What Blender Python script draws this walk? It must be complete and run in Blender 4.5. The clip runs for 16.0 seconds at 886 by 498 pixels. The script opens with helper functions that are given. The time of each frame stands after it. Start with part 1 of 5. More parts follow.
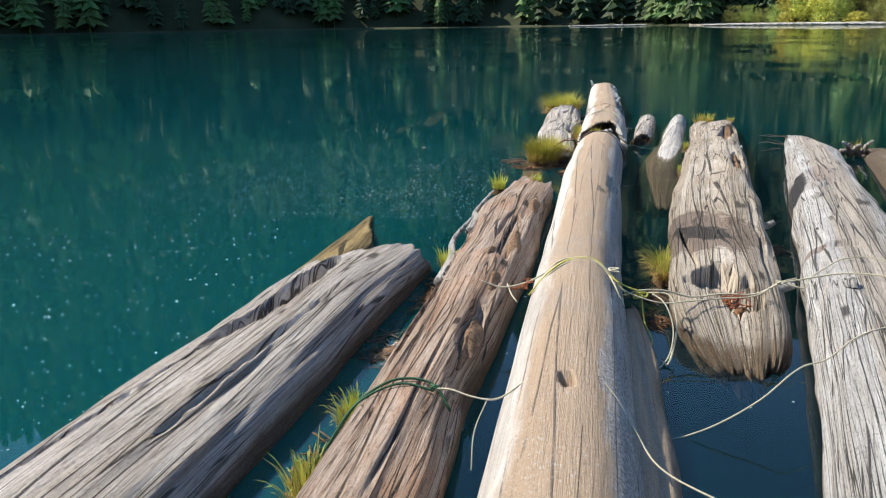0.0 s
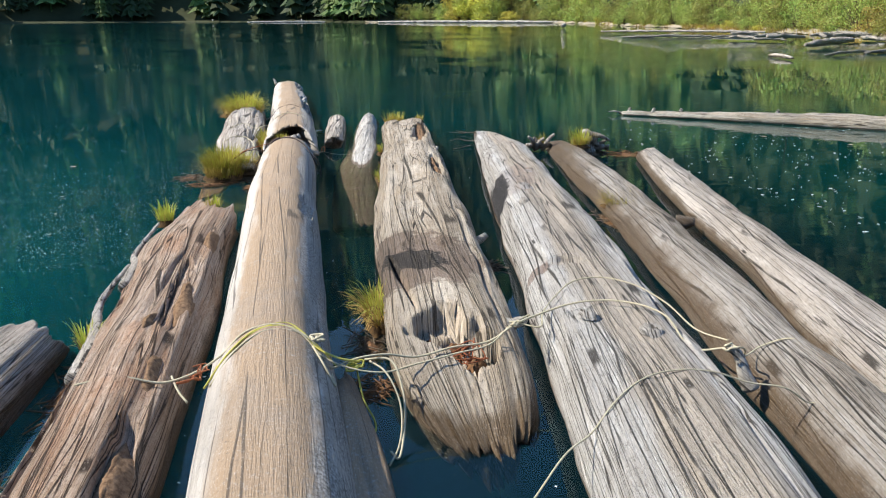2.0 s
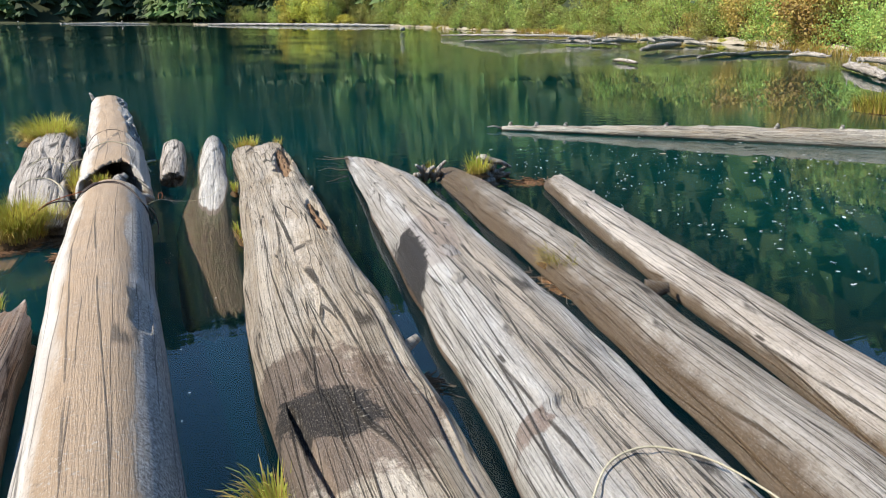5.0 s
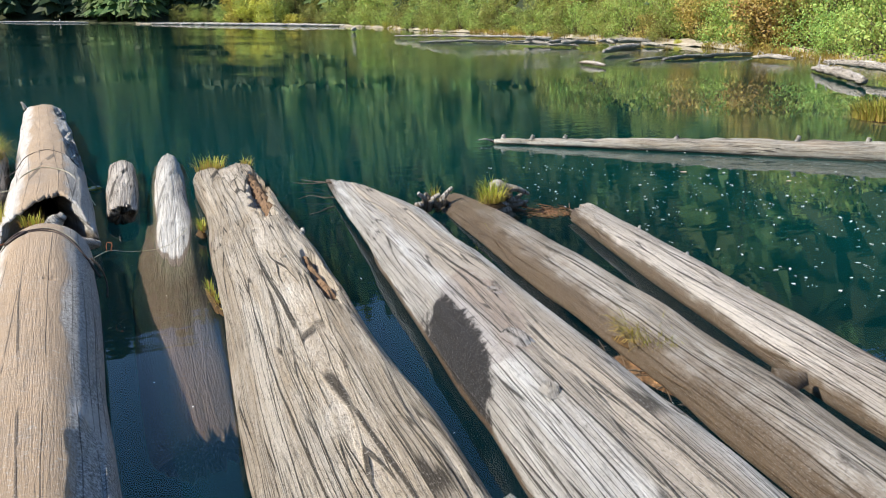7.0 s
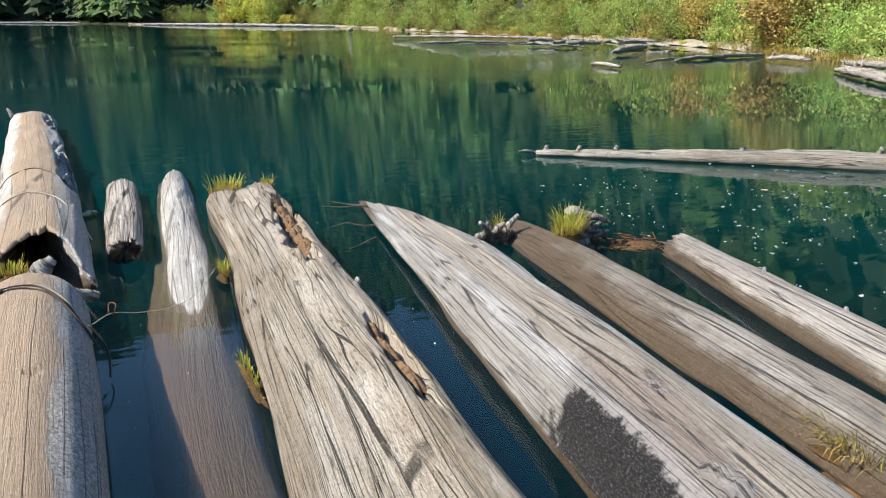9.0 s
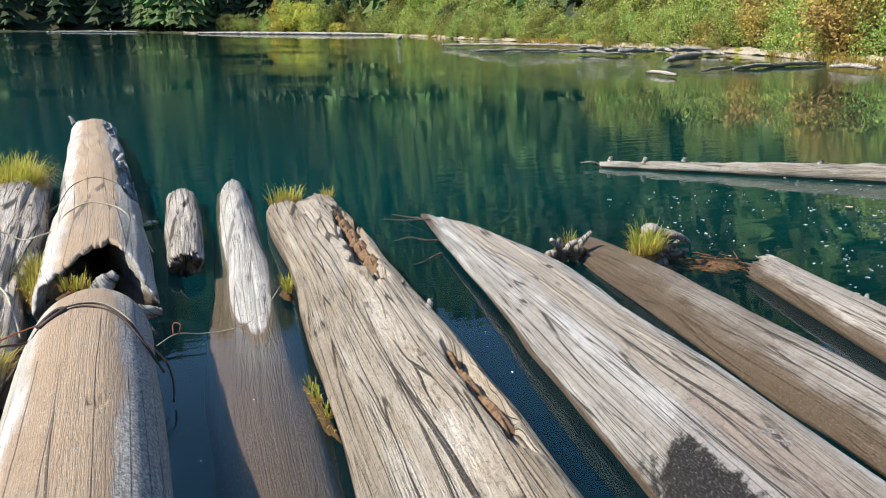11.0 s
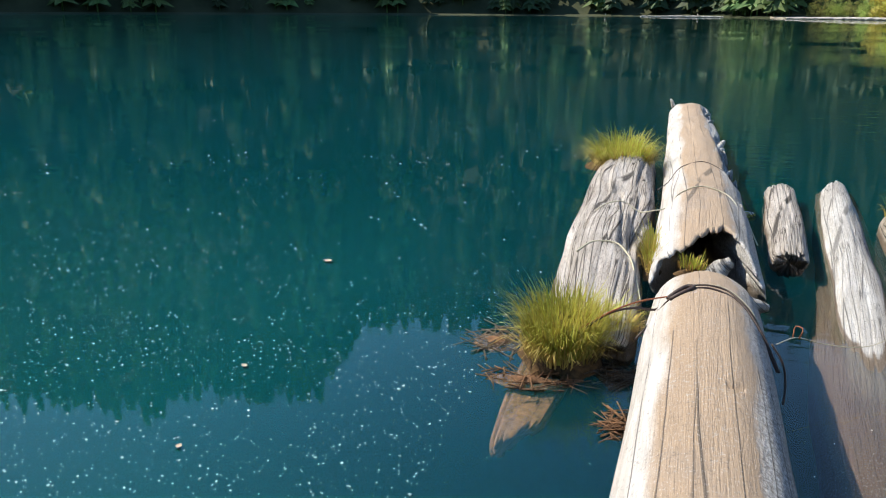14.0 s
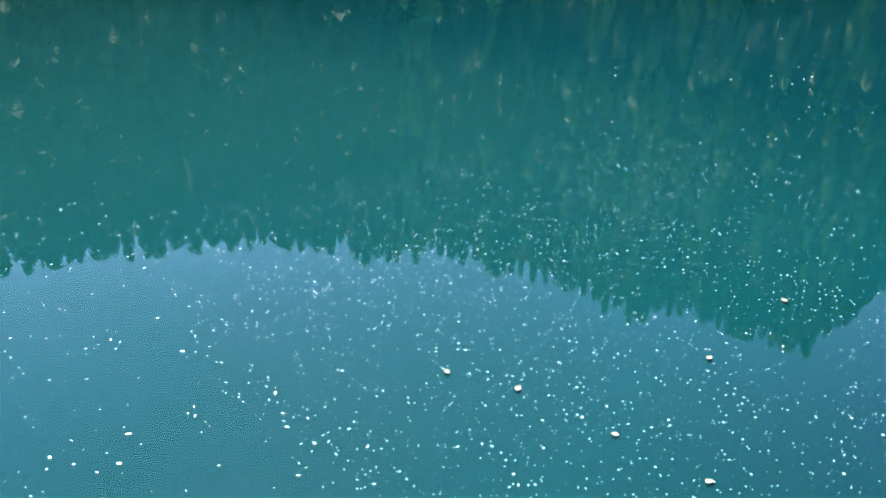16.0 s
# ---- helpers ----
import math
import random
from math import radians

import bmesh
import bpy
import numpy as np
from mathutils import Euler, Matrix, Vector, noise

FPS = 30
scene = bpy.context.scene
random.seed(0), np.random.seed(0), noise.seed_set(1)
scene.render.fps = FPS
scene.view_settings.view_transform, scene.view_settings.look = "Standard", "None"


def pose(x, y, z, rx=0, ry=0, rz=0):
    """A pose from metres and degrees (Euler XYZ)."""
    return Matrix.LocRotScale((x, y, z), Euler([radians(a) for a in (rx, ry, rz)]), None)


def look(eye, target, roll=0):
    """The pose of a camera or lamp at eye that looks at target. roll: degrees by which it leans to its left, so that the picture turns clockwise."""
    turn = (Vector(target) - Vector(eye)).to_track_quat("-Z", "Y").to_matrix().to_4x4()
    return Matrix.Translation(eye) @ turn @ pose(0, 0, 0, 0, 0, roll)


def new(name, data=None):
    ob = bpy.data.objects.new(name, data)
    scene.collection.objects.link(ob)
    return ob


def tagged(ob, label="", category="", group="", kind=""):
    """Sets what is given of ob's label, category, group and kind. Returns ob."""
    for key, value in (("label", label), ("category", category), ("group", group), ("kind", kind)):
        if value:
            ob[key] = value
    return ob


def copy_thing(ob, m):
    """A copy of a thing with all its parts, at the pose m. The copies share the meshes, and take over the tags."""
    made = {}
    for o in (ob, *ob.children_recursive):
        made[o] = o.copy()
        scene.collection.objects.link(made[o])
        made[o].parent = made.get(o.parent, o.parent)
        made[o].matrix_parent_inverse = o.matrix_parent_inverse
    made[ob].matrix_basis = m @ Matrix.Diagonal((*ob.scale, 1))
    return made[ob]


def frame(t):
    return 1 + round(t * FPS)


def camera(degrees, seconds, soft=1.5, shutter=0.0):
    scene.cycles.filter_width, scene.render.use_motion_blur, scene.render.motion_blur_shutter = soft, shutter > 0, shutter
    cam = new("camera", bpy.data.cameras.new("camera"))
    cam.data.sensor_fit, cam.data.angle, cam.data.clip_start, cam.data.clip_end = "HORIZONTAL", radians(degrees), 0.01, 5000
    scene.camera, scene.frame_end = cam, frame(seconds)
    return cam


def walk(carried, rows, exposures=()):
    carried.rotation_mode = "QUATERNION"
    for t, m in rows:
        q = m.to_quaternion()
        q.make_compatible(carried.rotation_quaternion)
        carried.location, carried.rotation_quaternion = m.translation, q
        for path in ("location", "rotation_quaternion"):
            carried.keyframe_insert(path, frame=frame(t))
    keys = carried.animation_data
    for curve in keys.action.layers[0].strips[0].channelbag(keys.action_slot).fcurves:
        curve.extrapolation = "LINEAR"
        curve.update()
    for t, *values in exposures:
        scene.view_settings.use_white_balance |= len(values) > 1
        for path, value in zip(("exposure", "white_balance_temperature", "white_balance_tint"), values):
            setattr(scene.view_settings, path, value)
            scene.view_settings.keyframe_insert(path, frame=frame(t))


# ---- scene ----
cam = camera(61.1, 16.0, soft=1.1)
PATH = [
    (0, (0.045, 2.314, 1.743), (-0.331, 4.192, 1.165), -0.9),
    (0.5, (0.071, 2.631, 1.714), (0.058, 4.543, 1.127), -0.6),
    (1, (0.059, 2.899, 1.72), (0.218, 4.803, 1.127), -0.5),
    (1.5, (0.062, 3.152, 1.723), (0.347, 5.041, 1.13), -0.4),
    (2, (0.116, 3.459, 1.696), (0.512, 5.328, 1.102), -0.2),
    (2.5, (0.085, 3.76, 1.714), (0.576, 5.605, 1.119), -0.1),
    (3, (0.096, 4.064, 1.73), (0.67, 5.886, 1.137), -0.0),
    (3.5, (0.154, 4.387, 1.703), (0.794, 6.187, 1.113), 0.1),
    (4, (0.158, 4.639, 1.733), (0.852, 6.42, 1.144), 0.1),
    (6.5, (0.262, 6.331, 1.681), (1.137, 8.031, 1.097), 0.5),
    (7, (0.267, 6.677, 1.72), (1.164, 8.366, 1.135), 0.5),
    (7.5, (0.237, 7.047, 1.707), (1.146, 8.73, 1.123), 0.5),
    (8, (0.26, 7.342, 1.707), (1.174, 9.022, 1.123), 0.5),
    (8.5, (0.311, 7.668, 1.701), (1.225, 9.348, 1.118), 0.5),
    (9, (0.323, 7.967, 1.674), (1.235, 9.649, 1.091), 0.5),
    (11.5, (0.253, 8.302, 1.668), (0.992, 10.073, 1.107), 0.4),
    (12, (0.192, 8.34, 1.692), (0.828, 10.152, 1.13), 0.5),
    (12.5, (0.115, 8.354, 1.743), (0.578, 10.216, 1.177), 0.6),
    (13, (0.019, 8.34, 1.747), (0.216, 10.248, 1.178), 0.6),
    (13.5, (-0.085, 8.352, 1.716), (-0.232, 10.261, 1.139), 0.3),
    (14, (-0.168, 8.291, 1.706), (-0.691, 10.123, 1.098), 0.3),
    (14.5, (-0.207, 8.24, 1.737), (-1.072, 9.915, 1.072), 0.2),
    (15, (-0.252, 8.189, 1.742), (-1.394, 9.662, 1.018), -0.2),
    (15.5, (-0.303, 8.155, 1.728), (-1.652, 9.408, 0.947), -0.3),
    (16, (-0.336, 8.118, 1.71), (-1.845, 9.151, 0.901), -0.5),
]
walk(cam, [(t, look(eye, target, roll)) for t, eye, target, roll in PATH],
     [(0, 0.58), (4, 0.55), (9, 0.58), (12.5, 0.56), (13.5, 0.55), (14, 0.64), (14.5, 0.9), (15, 1.3), (16, 1.42)])

# ---- world, sun and sky ----
SUN_AZ, SUN_EL = -75.0, 47.0
world = bpy.data.worlds.new("sky_world")
scene.world = world
world.use_nodes = True
wn, wl = world.node_tree.nodes, world.node_tree.links
sky = wn.new("ShaderNodeTexSky")
sky.sky_type = "NISHITA"
sky.sun_disc = False
sky.sun_elevation = radians(SUN_EL)
sky.sun_rotation = radians(SUN_AZ)
sky.air_density, sky.dust_density, sky.ozone_density = 1.4, 0.2, 8.0
wl.new(sky.outputs[0], wn["Background"].inputs[0])
wn["Background"].inputs[1].default_value = 0.135
sun = new("sun", bpy.data.lights.new("sun", "SUN"))
sun.data.energy, sun.data.angle, sun.data.color = 5.0, radians(0.5), (1.0, 0.92, 0.79)
_sd = Vector((math.sin(radians(SUN_AZ)) * math.cos(radians(SUN_EL)), math.cos(radians(SUN_AZ)) * math.cos(radians(SUN_EL)), math.sin(radians(SUN_EL))))
sun.matrix_world = look(_sd * 50, (0, 0, 0))


# ---- materials ----
def mat(name):
    m = bpy.data.materials.new(name)
    m.use_nodes = True
    nt = m.node_tree
    b = nt.nodes["Principled BSDF"]
    b.inputs["Specular IOR Level"].default_value = 0.3
    return m, nt, b


def nd(nt, kind, **kw):
    n = nt.nodes.new(kind)
    for k, v in kw.items():
        n.inputs[k.replace("_", " ")].default_value = v
    return n


def ramp(nt, src, stops):
    r = nt.nodes.new("ShaderNodeValToRGB")
    els = r.color_ramp.elements
    els[0].position, els[0].color = stops[0][0], (*stops[0][1], 1)
    els[1].position, els[1].color = stops[-1][0], (*stops[-1][1], 1)
    for p, c in stops[1:-1]:
        e = els.new(p)
        e.color = (*c, 1)
    nt.links.new(src, r.inputs[0])
    return r.outputs[0]


def mixc(nt, fac, a, b, mode="MIX"):
    n = nt.nodes.new("ShaderNodeMix")
    n.data_type, n.blend_type = "RGBA", mode
    for sock, val in ((n.inputs[0], fac), (n.inputs[6], a), (n.inputs[7], b)):
        if hasattr(val, "is_output"):
            nt.links.new(val, sock)
        elif isinstance(val, tuple):
            sock.default_value = (*val, 1)
        else:
            sock.default_value = val
    return n.outputs[2]


def mapped(nt, src, scale, loc=(0, 0, 0)):
    m = nt.nodes.new("ShaderNodeMapping")
    m.inputs["Scale"].default_value = scale
    m.inputs["Location"].default_value = loc
    nt.links.new(src, m.inputs[0])
    return m.outputs[0]


def noise_tex(nt, vec, scale, detail=4, rough=0.6, dist=0.0):
    n = nd(nt, "ShaderNodeTexNoise", Scale=scale, Detail=detail, Roughness=rough, Distortion=dist)
    nt.links.new(vec, n.inputs["Vector"])
    return n.outputs[0]


def math_n(nt, op, a, b=0.0, clamp=False):
    n = nt.nodes.new("ShaderNodeMath")
    n.operation, n.use_clamp = op, clamp
    for sock, val in ((n.inputs[0], a), (n.inputs[1], b)):
        if hasattr(val, "is_output"):
            nt.links.new(val, sock)
        else:
            sock.default_value = val
    return n.outputs[0]


def band(nt, src, lo, hi):
    n = nt.nodes.new("ShaderNodeMapRange")
    n.interpolation_type = "SMOOTHSTEP"
    n.inputs[1].default_value, n.inputs[2].default_value = lo, hi
    nt.links.new(src, n.inputs[0])
    return n.outputs[0]


def wood(name, dark, mid, pale, tan=None, tan_half=0.0, red=None, spots=(), lichen=0.0, seams=0.9, grain=0.5, damp=0.13, fibres=0.6, under=(0.05, 0.038, 0.025), relief=1.0, crust=0.0, bleach=0.5, checks=1.0, deep=(-0.05, -0.17)):
    """Weathered wood, grain along the log by the uv map: u round the log from its crown, v along it, in metres."""
    m, nt, b = mat(name)
    uv = nt.nodes.new("ShaderNodeUVMap")
    uv.uv_map = "grain"
    geo = nt.nodes.new("ShaderNodeNewGeometry")
    pos = geo.outputs["Position"]
    vec = uv.outputs[0]
    fine = noise_tex(nt, mapped(nt, vec, (105, 3.2, 1)), 1.0, 7, 0.75, 0.2)
    coarse = noise_tex(nt, mapped(nt, vec, (13, 1.5, 1)), 1.0, 6, 0.65, 0.8)
    blotch = noise_tex(nt, mapped(nt, pos, (1, 1, 1)), 1.7, 5, 0.65)
    speck = noise_tex(nt, pos, 60, 3, 0.7)
    fibre = noise_tex(nt, mapped(nt, vec, (260, 16, 1)), 1.0, 3, 0.7)
    col = ramp(nt, fine, [(0.30, dark), (0.43, mid), (0.60, pale)])
    col2 = ramp(nt, coarse, [(0.28, tuple((a + 2 * b2) / 3 for a, b2 in zip(dark, mid))), (0.5, mid), (0.68, pale)])
    col = mixc(nt, grain, col2, col)
    # long bleached and browner streaks
    streak = noise_tex(nt, mapped(nt, vec, (4.5, 0.4, 1), (1.3, 4.1, 0)), 1.0, 5, 0.6, 0.5)
    col = mixc(nt, math_n(nt, "MULTIPLY", band(nt, streak, 0.50, 0.64), bleach), col, tuple(min(c * 1.06, 0.85) for c in pale))
    col = mixc(nt, math_n(nt, "MULTIPLY", band(nt, streak, 0.46, 0.34), bleach * 0.55), col, tuple((a + b2) / 2 * k for a, b2, k in zip(dark, mid, (1.08, 0.98, 0.84))))
    seam = None
    # drying cracks along the grain: edges of long narrow cells, broken up
    bend = nt.nodes.new("ShaderNodeVectorMath")
    bend.operation = "MULTIPLY_ADD"
    wn2 = nd(nt, "ShaderNodeTexNoise", Scale=1.0, Detail=3)
    nt.links.new(mapped(nt, vec, (6, 0.7, 1)), wn2.inputs["Vector"])
    nt.links.new(wn2.outputs["Color"], bend.inputs[0])
    bend.inputs[1].default_value = (0.05, 0.0, 0.0)
    nt.links.new(vec, bend.inputs[2])
    for su, sv, off, wid, lo, hi in ((9.0, 0.16, 7.3, 0.027, 0.43, 0.50), (23.0, 0.42, 2.7, 0.042, 0.42, 0.51), (50.0, 1.0, 5.1, 0.060, 0.45, 0.55)):
        vo = nt.nodes.new("ShaderNodeTexVoronoi")
        vo.voronoi_dimensions, vo.feature = "2D", "DISTANCE_TO_EDGE"
        vo.inputs["Scale"].default_value = 1.0
        nt.links.new(mapped(nt, bend.outputs[0], (su, sv, 1), (off, off * 2, 0)), vo.inputs["Vector"])
        sl = band(nt, vo.outputs["Distance"], wid, wid * 0.35)
        sl = math_n(nt, "MULTIPLY", sl, band(nt, noise_tex(nt, mapped(nt, vec, (5, 0.9, 1), (off, 0, 0)), 1.0, 4), lo, hi))
        seam = sl if seam is None else math_n(nt, "MAXIMUM", seam, math_n(nt, "MULTIPLY", sl, checks))
    if tan:
        sep = nt.nodes.new("ShaderNodeSeparateXYZ")
        nt.links.new(vec, sep.inputs[0])
        au = math_n(nt, "ABSOLUTE", sep.outputs[0])
        wob = math_n(nt, "MULTIPLY", math_n(nt, "SUBTRACT", noise_tex(nt, mapped(nt, vec, (5, 1.1, 1)), 1.0, 5, 0.65), 0.5), 0.25)
        edge = math_n(nt, "ADD", au, wob)
        f = band(nt, edge, tan_half + 0.05, tan_half - 0.05)
        tc = mixc(nt, noise_tex(nt, mapped(nt, vec, (7, 1.6, 1)), 1.0, 6, 0.7), tuple(c * 0.8 for c in tan), tuple(c * 1.2 for c in tan))
        col = mixc(nt, math_n(nt, "MULTIPLY", f, 0.93), col, tc)
    grit = None
    if crust:
        side = math_n(nt, "ADD", sep.outputs[0], math_n(nt, "MULTIPLY", wob, 1.5))
        grit = math_n(nt, "MULTIPLY", band(nt, side, crust - 0.03, crust + 0.03), band(nt, noise_tex(nt, pos, 3.1, 4, 0.7), 0.30, 0.48))
        gn = noise_tex(nt, pos, 75, 4, 0.75)
        col = mixc(nt, math_n(nt, "MULTIPLY", grit, 0.85), col, ramp(nt, gn, [(0.36, (0.12, 0.11, 0.10)), (0.5, (0.42, 0.40, 0.37)), (0.62, (0.78, 0.77, 0.74))]))
    if red:
        f = band(nt, noise_tex(nt, mapped(nt, vec, (7, 0.9, 1), (3.1, 1.7, 0)), 1.0, 5, 0.65), 0.47, 0.66)
        col = mixc(nt, math_n(nt, "MULTIPLY", f, 0.6), col, red)
    col = mixc(nt, math_n(nt, "MULTIPLY", band(nt, blotch, 0.5, 0.72), 0.35), col, tuple(c * 0.55 for c in mid))
    if lichen:
        f = band(nt, noise_tex(nt, pos, 45, 4, 0.75), 0.56, 0.66)
        g = band(nt, noise_tex(nt, pos, 2.6, 3), 0.42, 0.6)
        col = mixc(nt, math_n(nt, "MULTIPLY", math_n(nt, "MULTIPLY", f, g), lichen), col, (0.52, 0.52, 0.49))
    rough_in = None
    for (sx, sy, ax, ay, turn, strength, char) in spots:
        mp = nt.nodes.new("ShaderNodeMapping")
        mp.vector_type = "TEXTURE"
        mp.inputs["Location"].default_value = (sx, sy, 0)
        mp.inputs["Rotation"].default_value = (0, 0, radians(turn))
        mp.inputs["Scale"].default_value = (ax, ay, 1000)
        nt.links.new(pos, mp.inputs[0])
        ln = nt.nodes.new("ShaderNodeVectorMath")
        ln.operation = "LENGTH"
        nt.links.new(mp.outputs[0], ln.inputs[0])
        w = math_n(nt, "MULTIPLY", noise_tex(nt, pos, 6, 6, 0.75), 1.3)
        d = math_n(nt, "ADD", ln.outputs["Value"], w)
        f = band(nt, d, 1.62, 1.45)
        ch = mixc(nt, noise_tex(nt, mapped(nt, vec, (60, 12, 1)), 1.0, 4, 0.7), tuple(c * 0.6 for c in char), tuple(c * 1.9 for c in char))
        col = mixc(nt, math_n(nt, "MULTIPLY", f, strength), col, ch)
    col = mixc(nt, math_n(nt, "MULTIPLY", seam, seams), col, tuple(c * 0.16 for c in dark))
    col = mixc(nt, math_n(nt, "MULTIPLY", band(nt, fibre, 0.48, 0.32), fibres), col, tuple(c * 0.55 for c in dark))
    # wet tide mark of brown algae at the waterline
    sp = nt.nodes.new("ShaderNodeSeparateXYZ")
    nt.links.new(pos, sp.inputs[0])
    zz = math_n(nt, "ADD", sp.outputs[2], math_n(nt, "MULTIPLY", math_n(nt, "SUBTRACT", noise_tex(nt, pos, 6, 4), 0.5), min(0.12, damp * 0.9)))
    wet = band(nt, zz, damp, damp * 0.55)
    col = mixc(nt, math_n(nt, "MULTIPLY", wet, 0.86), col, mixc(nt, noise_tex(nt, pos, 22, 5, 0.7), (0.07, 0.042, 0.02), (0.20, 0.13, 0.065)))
    # wood colour darkened with depth, standing in for light the water absorbs
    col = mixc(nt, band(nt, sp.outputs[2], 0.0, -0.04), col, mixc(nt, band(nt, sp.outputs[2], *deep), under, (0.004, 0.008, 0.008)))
    grain_dust = noise_tex(nt, mapped(nt, vec, (170, 60, 1)), 1.0, 3, 0.8)
    col = mixc(nt, math_n(nt, "MULTIPLY", band(nt, grain_dust, 0.54, 0.66), 0.28), col, tuple(min(c * 1.15, 0.88) for c in pale))
    col = mixc(nt, math_n(nt, "MULTIPLY", band(nt, speck, 0.56, 0.68), 0.42), col, tuple(c * 0.4 for c in dark))
    nt.links.new(col, b.inputs["Base Color"])
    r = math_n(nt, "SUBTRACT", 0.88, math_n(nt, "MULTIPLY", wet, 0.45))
    nt.links.new(r, b.inputs["Roughness"])
    bump = nd(nt, "ShaderNodeBump", Strength=1.0, Distance=0.026 * relief)
    hgt = math_n(nt, "SUBTRACT", math_n(nt, "ADD", math_n(nt, "ADD", fine, math_n(nt, "MULTIPLY", coarse, 0.8)), math_n(nt, "MULTIPLY", math_n(nt, "ADD", speck, fibre), 0.35)), math_n(nt, "MULTIPLY", seam, seams * 0.6))
    if grit is not None:
        hgt = math_n(nt, "ADD", hgt, math_n(nt, "MULTIPLY", grit, math_n(nt, "MULTIPLY", gn, 1.6)))
    nt.links.new(hgt, bump.inputs["Height"])
    nt.links.new(bump.outputs[0], b.inputs["Normal"])
    return m


def plain(name, c1, c2, scale=20.0, rough=0.8, bump=0.3, stretch=(1, 1, 1), rand=0.0, trans=0.0):
    m, nt, b = mat(name)
    tc = nt.nodes.new("ShaderNodeTexCoord")
    n = noise_tex(nt, mapped(nt, tc.outputs["Object"], stretch), scale, 5, 0.65)
    col = ramp(nt, n, [(0.3, c1), (0.7, c2)])
    if rand:
        oi = nt.nodes.new("ShaderNodeObjectInfo")
        g2 = nt.nodes.new("ShaderNodeNewGeometry")
        v = math_n(nt, "ADD", math_n(nt, "MULTIPLY", oi.outputs["Random"], 0.5), math_n(nt, "MULTIPLY", g2.outputs["Random Per Island"], 0.5))
        hsv = nt.nodes.new("ShaderNodeHueSaturation")
        nt.links.new(col, hsv.inputs["Color"])
        nt.links.new(math_n(nt, "ADD", 0.5 - rand * 0.06, math_n(nt, "MULTIPLY", v, rand * 0.12)), hsv.inputs["Hue"])
        nt.links.new(math_n(nt, "ADD", 1 - rand * 0.55, math_n(nt, "MULTIPLY", v, rand * 1.1)), hsv.inputs["Value"])
        col = hsv.outputs[0]
    nt.links.new(col, b.inputs["Base Color"])
    b.inputs["Roughness"].default_value = rough
    if bump:
        bp = nd(nt, "ShaderNodeBump", Strength=bump, Distance=0.01)
        nt.links.new(n, bp.inputs["Height"])
        nt.links.new(bp.outputs[0], b.inputs["Normal"])
    if trans:
        t = nt.nodes.new("ShaderNodeBsdfTranslucent")
        nt.links.new(col, t.inputs[0])
        mx = nt.nodes.new("ShaderNodeMixShader")
        mx.inputs[0].default_value = trans
        nt.links.new(b.outputs[0], mx.inputs[1])
        nt.links.new(t.outputs[0], mx.inputs[2])
        nt.links.new(mx.outputs[0], nt.nodes["Material Output"].inputs[0])
    return m


